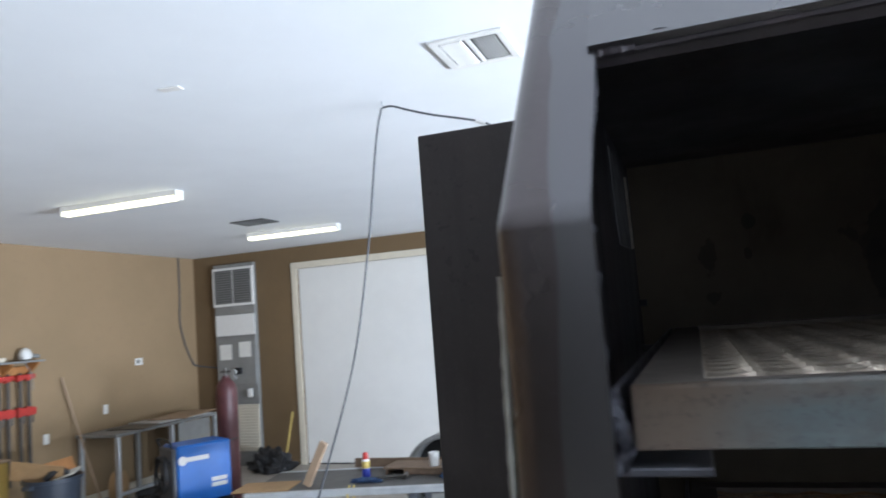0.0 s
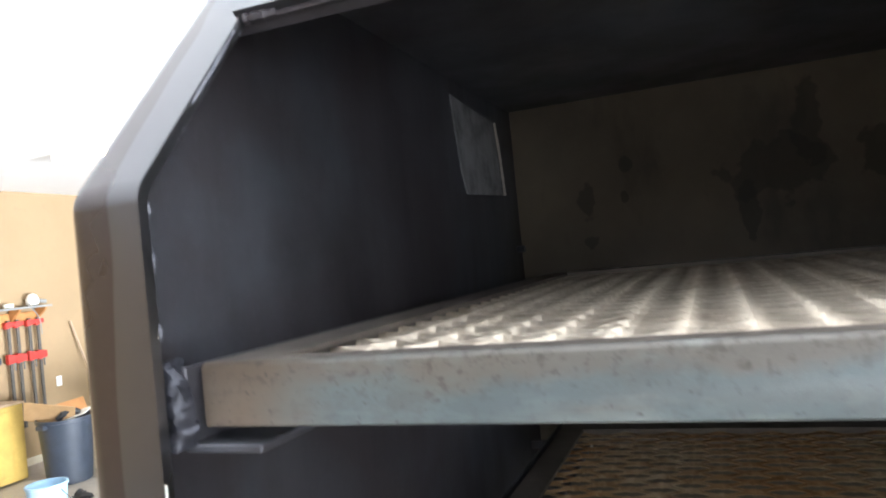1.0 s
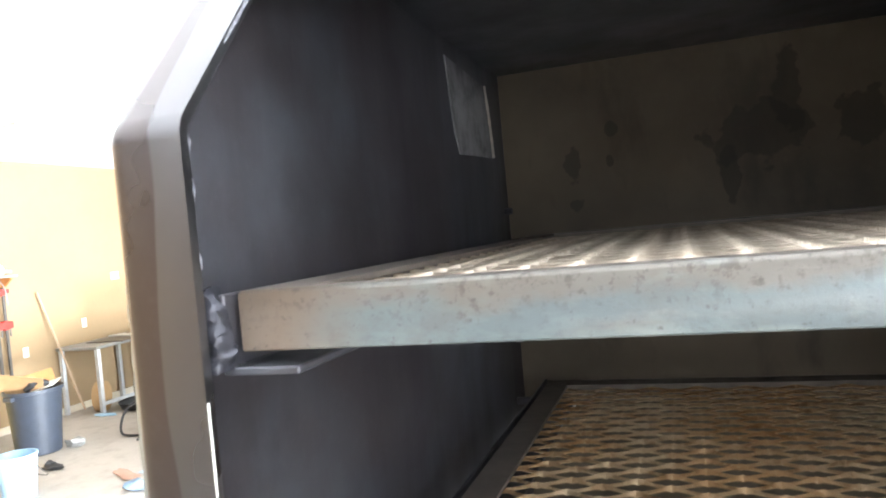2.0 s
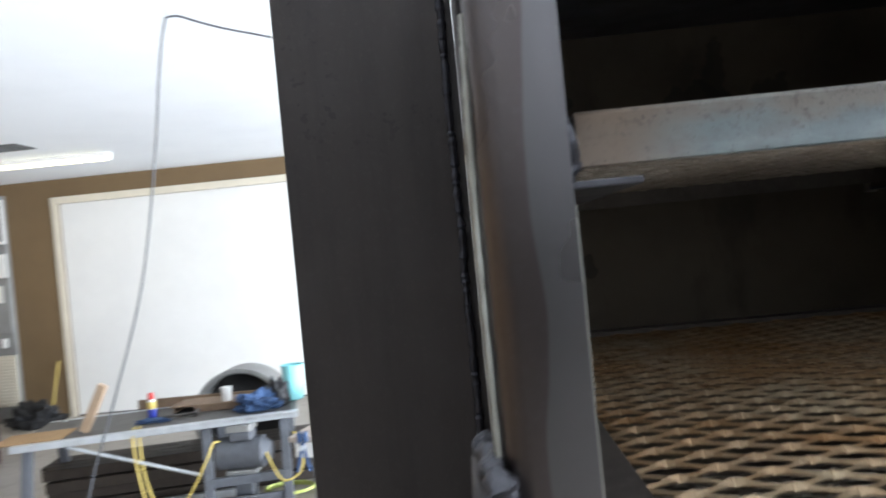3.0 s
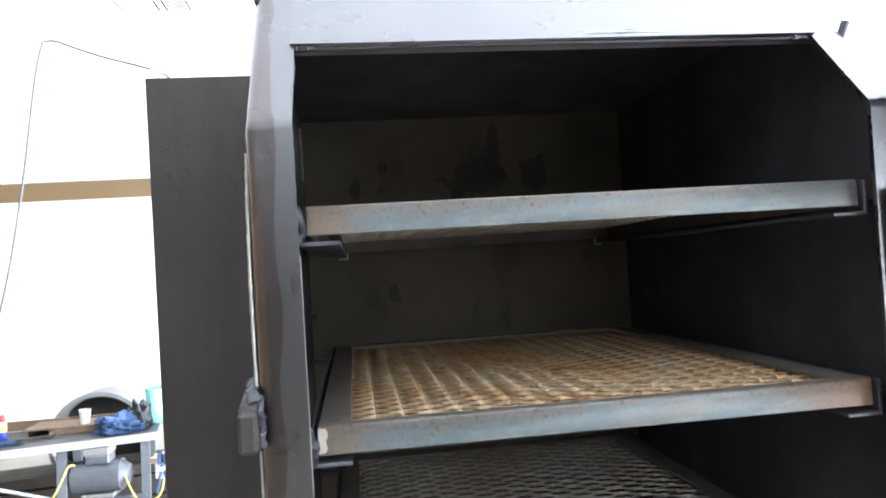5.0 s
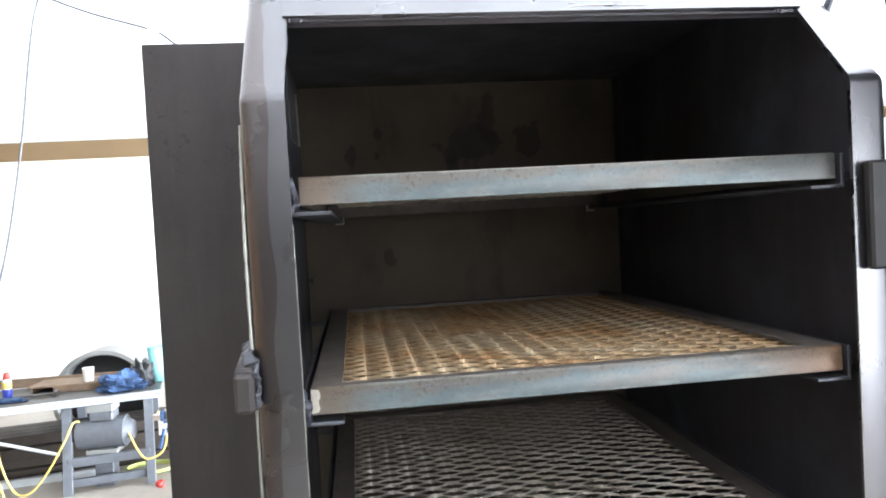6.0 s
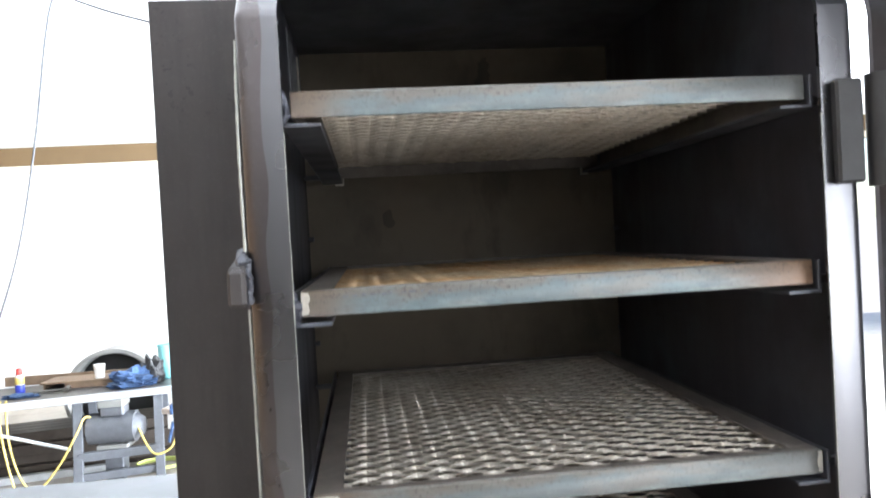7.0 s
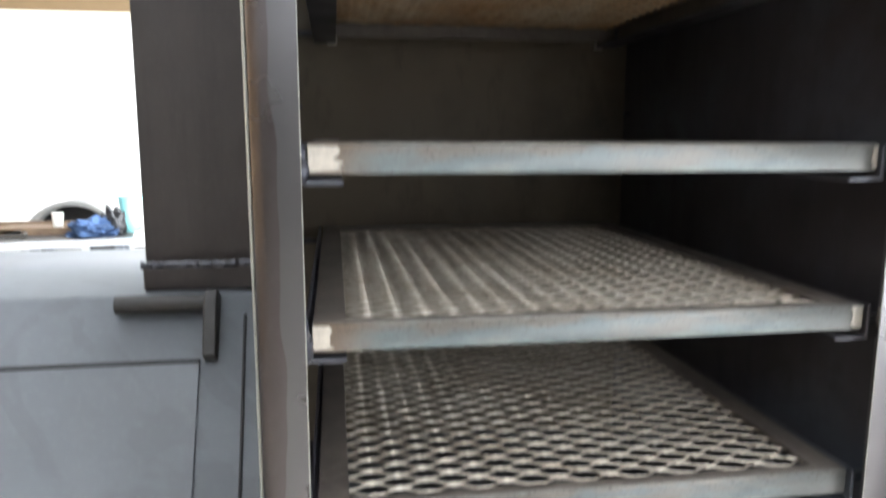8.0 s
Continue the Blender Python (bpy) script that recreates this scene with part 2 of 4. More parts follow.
M_GREYPAINT = plain("grey_machine_paint", (0.115, 0.122, 0.138), 0.5, 0.1, 0.3, 14)
M_WOOD = plain("pale_plywood", (0.42, 0.3, 0.2), 0.7, 0, 0.3, 9)
M_ORANGEWOOD = plain("varnished_board", (0.45, 0.2, 0.06), 0.6, 0, 0.3, 10)
M_BOARD = plain("dusty_board", (0.5, 0.42, 0.36), 0.75, 0, 0.3, 7)
M_CRATE = plain("weathered_crate_wood", (0.24, 0.165, 0.11), 0.8, 0, 0.35, 12)
M_CRATE_DARK = plain("rusty_dark_stock", (0.045, 0.034, 0.026), 0.65, 0.2, 0.4, 10)
M_CARD = plain("brown_cardboard", (0.4, 0.25, 0.12), 0.85, 0, 0.2, 10)
M_YELLOW = plain("yellow_hose_rubber", (0.68, 0.52, 0.14), 0.5, 0, 0.2, 20)
M_YBOX = plain("ochre_box", (0.5, 0.34, 0.08), 0.7, 0, 0.25, 6)
M_RED = plain("red_paint", (0.5, 0.035, 0.025), 0.5, 0, 0.3, 14)
M_MAROON = plain("maroon_cylinder_paint", (0.1, 0.032, 0.034), 0.45, 0, 0.3, 10)
M_GREEN = plain("green_plastic", (0.1, 0.4, 0.06), 0.5, 0, 0.2, 14)
M_ACGREY = plain("grey_sheet_metal", (0.28, 0.28, 0.27), 0.5, 0.2, 0.2, 6)
M_DARKGRILLE = plain("dark_filter", (0.11, 0.11, 0.105), 0.8, 0, 0.2, 20)
M_CABLE = plain("grey_cable", (0.07, 0.075, 0.085), 0.5, 0, 0.2, 20)
M_PAPER = plain("label_paper", (0.75, 0.74, 0.7), 0.7, 0, 0.08, 20)
M_PINK = plain("faded_red_cloth", (0.45, 0.27, 0.2), 0.9, 0, 0.3, 12)
M_GREYBLUE = plain("greyish_blue_cloth", (0.25, 0.36, 0.5), 0.9, 0, 0.4, 12)
M_HOSE = plain("pale_green_hose", (0.5, 0.56, 0.16), 0.5, 0, 0.2, 20)
M_STEELBAR = plain("clamp_bar_steel", (0.12, 0.11, 0.1), 0.45, 0.5, 0.3, 20)

M_TUBE = bpy.data.materials.new("lit_tube")
M_TUBE.use_nodes = True
M_TUBE.node_tree.nodes["Principled BSDF"].inputs["Emission Color"].default_value = (1.0, 0.88, 0.5, 1)
M_TUBE.node_tree.nodes["Principled BSDF"].inputs["Emission Strength"].default_value = 5.0


# ---- mesh helpers ----
def merge(bm, other):
    tmp = bpy.data.meshes.new("tmp")
    other.to_mesh(tmp)
    other.free()
    bm.from_mesh(tmp)
    bpy.data.meshes.remove(tmp)
    return bm


def box(x0, x1, y0, y1, z0, z1, bevel=0.0, seg=1, bm=None):
    b = bmesh.new()
    bmesh.ops.create_cube(b, size=1)
    for v in b.verts:
        v.co = Vector((x0 + (v.co.x + 0.5) * (x1 - x0), y0 + (v.co.y + 0.5) * (y1 - y0), z0 + (v.co.z + 0.5) * (z1 - z0)))
    if bevel:
        bmesh.ops.bevel(b, geom=b.edges[:], offset=bevel, segments=seg, profile=0.5, affect="EDGES")
    return merge(bm, b) if bm else b


def move(bm, m):
    bmesh.ops.transform(bm, matrix=m, verts=bm.verts)
    return bm


def rod(p0, p1, r, seg=12, r2=None, bm=None):
    """A round bar from p0 to p1."""
    p0, p1 = Vector(p0), Vector(p1)
    b = bmesh.new()
    bmesh.ops.create_cone(b, cap_ends=True, segments=seg, radius1=r, radius2=r if r2 is None else r2, depth=(p1 - p0).length)
    q = (p1 - p0).to_track_quat("Z", "Y").to_matrix().to_4x4()
    move(b, Matrix.Translation((p0 + p1) / 2) @ q)
    return merge(bm, b) if bm else b


def smooth_path(points, steps=8):
    """Points along a Catmull-Rom line through the given ones."""
    p = [Vector(a) for a in points]
    p = [2 * p[0] - p[1]] + p + [2 * p[-1] - p[-2]]
    out = []
    for i in range(1, len(p) - 2):
        for s in range(steps):
            t = s / steps
            out.append(0.5 * (2 * p[i] + (p[i + 1] - p[i - 1]) * t + (2 * p[i - 1] - 5 * p[i] + 4 * p[i + 1] - p[i + 2]) * t * t
                              + (3 * p[i] - p[i - 1] - 3 * p[i + 1] + p[i + 2]) * t ** 3))
    return out + [p[-2]]


def tube(points, r, seg=8, steps=8, wobble=0.0, bm=None):
    b = bm or bmesh.new()
    path = smooth_path(points, steps)
    rings = []
    for i, c in enumerate(path):
        d = (path[min(i + 1, len(path) - 1)] - path[max(i - 1, 0)]).normalized()
        u = d.orthogonal().normalized() if i == 0 else (u - d * u.dot(d)).normalized()
        v = d.cross(u)
        k = r * (1 + random.uniform(-wobble, wobble))
        rings.append([b.verts.new(c + (u * math.cos(a) + v * math.sin(a)) * k) for a in [2 * math.pi * j / seg for j in range(seg)]])
    for a, c in zip(rings, rings[1:]):
        for j in range(seg):
            b.faces.new((a[j], a[(j + 1) % seg], c[(j + 1) % seg], c[j]))
    b.faces.new(rings[0][::-1])
    b.faces.new(rings[-1])
    return b


def prism(profile, lo, hi, axis="x", bevel=0.0, bm=None):
    """A closed profile drawn out along an axis. x: (y, z); y: (x, z); z: (x, y)."""
    b = bmesh.new()
    put = {"x": lambda a, c, t: (t, a, c), "y": lambda a, c, t: (a, t, c), "z": lambda a, c, t: (a, c, t)}[axis]
    ends = [[b.verts.new(put(a, c, t)) for a, c in profile] for t in (lo, hi)]
    n = len(profile)
    b.faces.new(ends[0])
    b.faces.new(ends[1][::-1])
    for i in range(n):
        b.faces.new((ends[0][i], ends[1][i], ends[1][(i + 1) % n], ends[0][(i + 1) % n]))
    bmesh.ops.recalc_face_normals(b, faces=b.faces)
    if bevel:
        bmesh.ops.bevel(b, geom=b.edges[:], offset=bevel, segments=1, profile=0.5, affect="EDGES")
    return merge(bm, b) if bm else b


def lathe(profile, seg=28, bm=None):
    """A profile of (radius, height) turned round the z axis."""
    b = bm or bmesh.new()
    rings = [[b.verts.new((r * math.cos(2 * math.pi * j / seg), r * math.sin(2 * math.pi * j / seg), z)) for j in range(seg)] for r, z in profile]
    for a, c in zip(rings, rings[1:]):
        for j in range(seg):
            b.faces.new((a[j], a[(j + 1) % seg], c[(j + 1) % seg], c[j]))
    for ring, flip in ((rings[0], True), (rings[-1], False)):
        b.faces.new(ring[::-1] if flip else ring)
    return b


def weld(points, r, steps=10):
    """A lumpy weld bead along a line."""
    b = tube(points, r, 12, steps)
    for v in b.verts:
        v.co += noise.noise_vector(v.co * (0.9 / r)) * r * 0.55 + noise.noise_vector(v.co * (2.4 / r)) * r * 0.2
    return b


def mesh_of(name, bm, material, smooth=True):
    me = bpy.data.meshes.new(name)
    bm.to_mesh(me)
    bm.free()
    me.materials.append(material)
    if smooth:
        me.shade_smooth()
        me.set_sharp_from_angle(angle=radians(35))
    return me


def part(name, bm, material, parent, label="", kind=""):
    """One mesh under a thing; its points are given in the thing's own space."""
    ob = new(name, mesh_of(name, bm, material))
    ob.parent = parent
    return tagged(ob, label=label, kind=kind)


def thing(name, at, label, category, group="", turn=0):
    ob = new(name)
    ob.empty_display_size = 0.1
    ob.matrix_basis = pose(*at, 0, 0, turn)
    return tagged(ob, label, category, group)


def single(name, bm, material, label, category, at=(0, 0, 0), turn=0, group=""):
    ob = new(name, mesh_of(name, bm, material))
    ob.matrix_basis = pose(*at, 0, 0, turn)
    return tagged(ob, label, category, group)


def structure(name, bm, material, label):
    return tagged(new(name, mesh_of(name, bm, material)), label, kind="structure")

# ---- the room ----
CEIL = 3.35
FAR = 9.5
structure("floor", box(-7.9, 8.2, -14.2, 10.0, -0.12, 0), M_FLOOR, "pale stained concrete workshop floor")
structure("ceiling", box(-7.9, 8.2, -14.2, 10.0, CEIL, CEIL + 0.12), M_CEIL, "white painted flat ceiling")
structure("ground", box(-300, 300, -300, 300, -0.3, -0.13), M_FLOOR, "pale ground outside the workshop")
structure("wall_west", box(-7.9, -7.75, -14.2, 10.0, 0, CEIL), M_WALL, "tan painted workshop wall")
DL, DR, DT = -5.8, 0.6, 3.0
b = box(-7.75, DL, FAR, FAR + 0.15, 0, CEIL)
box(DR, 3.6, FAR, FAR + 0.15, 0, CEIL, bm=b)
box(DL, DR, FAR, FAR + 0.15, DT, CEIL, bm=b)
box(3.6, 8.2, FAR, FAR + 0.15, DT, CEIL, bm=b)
structure("wall_north", b, M_WALLNORTH, "darker brown wall around the garage doors")
# openings added for daylight, with fill lamps set just inside two of them
b = box(8.05, 8.2, -14.2, -12.0, 0, CEIL)
box(8.05, 8.2, -12.0, -4.0, 2.75, CEIL, bm=b)
box(8.05, 8.2, -4.0, -1.2, 0, CEIL, bm=b)
box(8.05, 8.2, 5.4, 7.2, 0, CEIL, bm=b)
box(8.05, 8.2, 7.2, FAR + 0.15, 3.2, CEIL, bm=b)
box(8.05, 8.2, -1.2, 5.4, 2.75, CEIL, bm=b)
structure("wall_east", b, M_WALL, "tan painted wall with openings added to let daylight in")
# unseen wall, added far back and dark to keep the front faces dim
structure("wall_south", box(-7.75, 8.05, -14.2, -14.05, 0, CEIL), M_BACKWALL, "dark brown wall added out of view to cut bounced light")


def garage_door(name, x0, x1):
    d = tagged(new(name), "closed smooth white garage door in a cream frame", kind="structure")
    part("panel", box(x0 + 0.01, x1 - 0.01, FAR + 0.03, FAR + 0.07, 0.016, DT - 0.001), M_DOORWHITE, d, "smooth white door leaf")
    for lo, hi in ((x0 - 0.1, x0), (x1, x1 + 0.1)):
        part("jamb", box(lo, hi, FAR - 0.022, FAR + 0.004, 0, DT, 0.004), M_TRIM, d, "cream jamb")
    part("head_trim", box(x0 - 0.1, x1 + 0.1, FAR - 0.024, FAR + 0.004, DT, DT + 0.1, 0.004), M_TRIM, d, "cream head trim")
    part("seal", box(x0, x1, FAR + 0.02, FAR + 0.08, -0.005, 0.015), M_BLACK, d, "black bottom seal")


garage_door("door_1", DL, DR)
d2 = tagged(new("door_2"), "open garage doorway in a cream frame", kind="structure")
for lo, hi in ((3.5, 3.6), (8.0, 8.045)):
    part("jamb", box(lo, hi, FAR - 0.022, FAR + 0.004, 0, DT, 0.004), M_TRIM, d2, "cream jamb")
part("head_trim", box(3.5, 8.045, FAR - 0.024, FAR + 0.004, DT, DT + 0.1, 0.004), M_TRIM, d2, "cream head trim")
structure("baseboard", box(-7.75, -7.735, -14, 9.5, 0, 0.09), M_TRIM, "thin cream baseboard along the wall")

# ---- the smoker cabinet ----
Z_RACK = [1.98, 1.757, 1.526, 1.347, 1.149]
XL, XR = -0.007, 0.616          # clear opening
WL, WR = -0.049, 0.658          # inner faces of the sides
BEND = (-0.022, 2.062)
TOP = (0.145, 2.252)
BACK = 0.825
cab = thing("smoker_cabinet", (0, 0, 0), "tall dark bare-steel smoker cabinet with its door open", "smoker")
side = [(-0.002, 0.0), (-0.002, 2.055), (0.163, 2.246), (BACK, 2.246), (BACK, 0.0)]
part("side_panel", prism(side, WL - 0.004, WL), M_INSIDE, cab, "dark steel side panel, soot-grey inside")
part("side_panel", prism(side, WR, WR + 0.004), M_INSIDE, cab, "dark steel side panel, soot-grey inside")
outer = [(0.0035, 0.0), (0.0035, 2.05), (0.1685, 2.24), (BACK, 2.24), (BACK, 0.0)]
part("outer_skin", prism(outer, WL - 0.0085, WL - 0.0055), M_DUCT, cab, "mill-scale outer skin")
part("outer_skin", prism(outer, WR + 0.0055, WR + 0.0085), M_DUCT, cab, "mill-scale outer skin")
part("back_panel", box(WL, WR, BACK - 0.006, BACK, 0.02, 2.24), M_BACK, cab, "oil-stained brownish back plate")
part("roof_panel", box(WL - 0.008, WR + 0.008, 0.15, BACK + 0.004, 2.247, 2.253, 0.001), M_DUCT, cab)
part("ceiling_panel", prism([(0.075, 2.163), (0.15, 2.24), (BACK - 0.01, 2.24), (BACK - 0.01, 2.234), (0.153, 2.234), (0.08, 2.158)], WL, WR), M_INSIDE, cab)
part("bottom_panel", box(WL, WR, 0.0, BACK - 0.008, 0.86, 0.866), M_INSIDE, cab)
part("kick_plate", box(XL - 0.02, XR + 0.02, -0.016, -0.01, 0.0, 0.86), M_FRAME, cab)


def stile(mirror):
    """An upright of the door frame: a bent plate that follows the front up its slope."""
    cross = [(0.048, 0.0), (0.014, 0.0)] + [(0.014 - 0.014 * math.sin(a), 0.014 - 0.014 * math.cos(a)) for a in (0.4, 0.8, 1.2)]
    cross += [(0.0, 0.014), (0.0, 0.024), (0.0055, 0.024), (0.0055, 0.016), (0.016, 0.006), (0.048, 0.006)]
    d = Vector((TOP[0] - BEND[0], TOP[1] - BEND[1])).normalized()
    path = [((BEND[0], 0.0), Vector((1, 0)))]
    for k in range(9):
        f = k / 8
        n = Vector((1, 0)).lerp(Vector((d.y, -d.x)), f).normalized()
        off = Vector((0, -0.007)).lerp(d * 0.007, f) - Vector((0.938, -0.347)) * 0.00115 * (4 * f * (1 - f))
        path.append(((BEND[0] + off.x, BEND[1] + off.y), n))
    path.append((TOP, Vector((d.y, -d.x))))
    b = bmesh.new()
    rings = []
    for (y, z), n in path:
        x0 = XL - 0.047 if not mirror else XR + 0.047
        s = -1 if mirror else 1
        ring = []
        for cx, cn in cross:
            w = cx if cx < 0.04 else 0.047
            ring.append(b.verts.new((x0 + s * w, y + n.x * cn, z + n.y * cn)))
        rings.append(ring)
    m = len(cross)
    for a, c in zip(rings, rings[1:]):
        for j in range(m):
            b.faces.new((a[j], a[(j + 1) % m], c[(j + 1) % m], c[j]))
    b.faces.new(rings[0])
    b.faces.new(rings[-1][::-1])
    bmesh.ops.recalc_face_normals(b, faces=b.faces)
    return b


part("frame_stile", stile(False), M_FRAME, cab, "bent plate door-frame stile with heat-brown streaks")
part("frame_stile", stile(True), M_FRAME, cab, "bent plate door-frame stile with heat-brown streaks")
OT = (0.069, 2.166)
part("frame_head", prism([(OT[0] - 0.002, OT[1] + 0.002), TOP, (TOP[0] + 0.004, TOP[1] - 0.005), (OT[0] + 0.004, OT[1] - 0.003)], XL - 0.004, XR + 0.004), M_FRAME, cab, "sloping steel head of the door frame")
part("head_lip", tube([(XL, OT[0] + 0.004, OT[1] - 0.003), (0.2, OT[0] + 0.003, OT[1] - 0.002), (XR, OT[0] + 0.004, OT[1] - 0.003)], 0.0022, 6, 40, 0.15), M_INSIDE, cab, "rough cut lip above the opening")

# pale lines drawn along the inner edges in place of their highlights
for x in (XL + 0.0003, XR - 0.0003):
    part("inner_edge", tube([(x, -0.0212, 0.88), (x, -0.0215, 1.4), (x, -0.0212, 1.93)], 0.0008, 6, 20, 0.25), M_EDGE, cab, "pale line drawn as the highlight on the frame's inner edge")
# pale strips stand in for the bright highlight on the outer edge
part("edge_bead", tube([(XL - 0.0488, -0.009, 0.3), (XL - 0.0482, -0.009, 1.2), (XL - 0.0488, -0.009, 1.74)], 0.0018, 8, 20, 0.2), M_EDGE, cab, "pale strip drawn as the highlight on the frame's outer edge")
part("edge_bead", tube([(XL - 0.0495, -0.009, 1.79), (XL - 0.0502, -0.009, 1.9), (XL - 0.049, -0.0088, 1.98), (XL - 0.0472, -0.008, 2.035)], 0.0019, 8, 14, 0.2), M_EDGE, cab, "pale strip drawn as the highlight on the frame's outer edge")

# tack welds along the inner edge of the frame
for k, z in enumerate((1.995, 2.03, 2.052)):
    part("tack_weld", tube([(XL - 0.002, -0.0155, z - 0.006), (XL - 0.001, -0.015, z), (XL - 0.002, -0.0155, z + 0.006)], 0.0015, 6, 4, 0.4), M_WELD, cab)
for k in range(4):
    f = 0.15 + 0.1 * k + 0.12 * (k > 1)
    y, z = BEND[0] + f * 0.167 + 0.0045, BEND[1] + f * 0.19 - 0.0035
    part("tack_weld", tube([(XL - 0.002, y, z), (XL - 0.001, y + 0.0055, z + 0.0065), (XL - 0.002, y + 0.011, z + 0.013)], 0.0013, 6, 4, 0.5), M_WELD, cab)
part("edge_weld", tube([(XL - 0.001, 0.02, 2.106), (XL, 0.04, 2.129), (XL - 0.001, OT[0], OT[1] - 0.003)], 0.0015, 6, 14, 0.4), M_WELD, cab)
for xc in (XL + 0.008, XR - 0.02):
    part("corner_bead", tube([(xc - 0.008, OT[0] + 0.003, OT[1] - 0.002), (xc, OT[0] + 0.001, OT[1] - 0.003), (xc + 0.014, OT[0] + 0.003, OT[1] - 0.002)], 0.0028, 6, 6, 0.35), M_INSIDE, cab)
part("head_bead", tube([(0.325, 0.0735, 2.174), (0.37, 0.0735, 2.1755), (0.425, 0.0735, 2.174)], 0.001, 6, 8, 0.3), M_EDGE, cab)
part("spatter", tube([(0.022, 0.0712, 2.1705), (0.028, 0.071, 2.1715), (0.034, 0.0712, 2.171)], 0.0011, 6, 3, 0.4), M_FRAME, cab)


def rail(z, mirror):
    """A steel angle that carries a rack."""
    prof = [(-0.009, z), (-0.005, z), (-0.005, z - 0.036), (0.033, z - 0.036), (0.033, z - 0.04), (-0.009, z - 0.04)]
    if mirror:
        prof = [(XL + XR - x, zz) for x, zz in prof]
    return prism(prof, -0.004, 0.79, "y", 0.0008)


for z in Z_RACK:
    for mirror in (False, True):
        r = part("rack_rail", rail(z - 0.001, mirror), M_INSIDE, cab, "dark steel angle rail")
        xs = -0.011 if not mirror else XL + XR + 0.011
        for y in (0.03, 0.76):
            part("standoff", box(min(xs, WL if not mirror else WR), max(xs, WL if not mirror else WR), y, y + 0.008, z - 0.032, z - 0.022), M_INSIDE, r)
        xe = 0.0345 if not mirror else XL + XR - 0.0345
        # two bright strips make an L at the rail's back end
        part("cut_end", box(xe - 0.0012, xe + 0.0012, 0.78, 0.79, z - 0.0425, z - 0.02), M_BRIGHT, r, "bright strip at the back end of the rail")
        part("cut_end", box(min(xe, xe + (-0.018 if not mirror else 0.018)), max(xe, xe + (-0.018 if not mirror else 0.018)), 0.7905, 0.7925, z - 0.0445, z - 0.0405), M_BRIGHT, r, "bright strip at the back end of the rail")
        xw = -0.007 if not mirror else XL + XR + 0.007
        if mirror:
            continue
        part("weld_blob", weld([(xw - 0.006, -0.006, z + 0.001), (xw - 0.001, -0.009, z - 0.012), (xw + 0.001, -0.008, z - 0.024), (xw - 0.002, -0.007, z - 0.037)], 0.0062), M_BLUEWELD, r, "lumpy blue-grey weld")

# draught slot in the side: pale mottled plate, its lit edge painted as bright strip
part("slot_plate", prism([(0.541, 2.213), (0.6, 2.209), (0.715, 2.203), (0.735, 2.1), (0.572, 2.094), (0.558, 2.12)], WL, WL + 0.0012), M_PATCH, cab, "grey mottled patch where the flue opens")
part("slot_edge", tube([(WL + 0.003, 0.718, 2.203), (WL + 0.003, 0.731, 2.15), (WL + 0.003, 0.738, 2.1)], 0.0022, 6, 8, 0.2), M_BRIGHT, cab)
for z in (2.0, 1.8, 1.57):
    part("bolt_stub", rod((WL, 0.79, z + 0.02), (WL + 0.012, 0.79, z + 0.02), 0.005, 8), M_WELD, cab)
    part("bolt_stub", rod((WR - 0.012, 0.79, z + 0.01), (WR, 0.79, z + 0.01), 0.005, 8), M_WELD, cab)

# door catch on the outside of the frame
catch = part("door_catch", box(-0.071, -0.052, -0.052, -0.036, 1.746, 1.786, 0.004), M_DUCT, cab, "grey steel door catch")
part("catch_arm", prism([(-0.0365, 1.748), (-0.0365, 1.788), (0.02, 1.8), (0.04, 1.79), (0.03, 1.752)], -0.072, -0.0545, "x", 0.003), M_DUCT, catch)
part("weld_blob", weld([(-0.064, 0.026, 1.802), (-0.061, 0.004, 1.8), (-0.058, -0.018, 1.795), (-0.056, -0.028, 1.789)], 0.007, 14), M_WELD, catch, "lumpy grey weld")
part("weld_blob", weld([(-0.054, -0.022, 1.79), (-0.052, -0.0265, 1.77), (-0.053, -0.024, 1.748)], 0.0046, 12), M_WELD, catch, "lumpy grey weld")

# the open door and its hinge
turn = Matrix.Translation((0.694, 0.0, 0)) @ Matrix.Rotation(radians(42), 4, "Z") @ Matrix.Translation((-0.694, 0.0, 0))
dprof = [(0.694, 0.3), (0.694, 2.05), (0.602, 2.143), (0.53, 2.216), (0.56, 2.246), (0.737, 2.068), (0.737, 0.3)]
door = part("cabinet_door", move(prism(dprof, -0.7, 0.0, "y", 0.006), turn), M_INSIDE, cab, "open insulated steel door with a sloping top")
part("hinge_leaf", box(0.626, 0.66, -0.036, -0.0225, 1.845, 1.967, 0.003), M_HINGE, cab, "dark welded hinge leaf")
part("hinge_barrel", rod((0.684, -0.03, 1.84), (0.684, -0.03, 1.972), 0.0155, 16), M_HINGE, cab, "dark steel hinge barrel")
part("hinge_strap", box(0.684, 0.71, -0.037, -0.022, 1.85, 1.962, 0.002), M_HINGE, cab)
part("door_stop", rod((0.664, 0.085, 2.16), (0.672, 0.08, 2.185), 0.006, 10), M_INSIDE, cab, "dark stub on the frame's slope")


# ---- racks ----
RW, RD, RH = 0.61, 0.775, 0.03


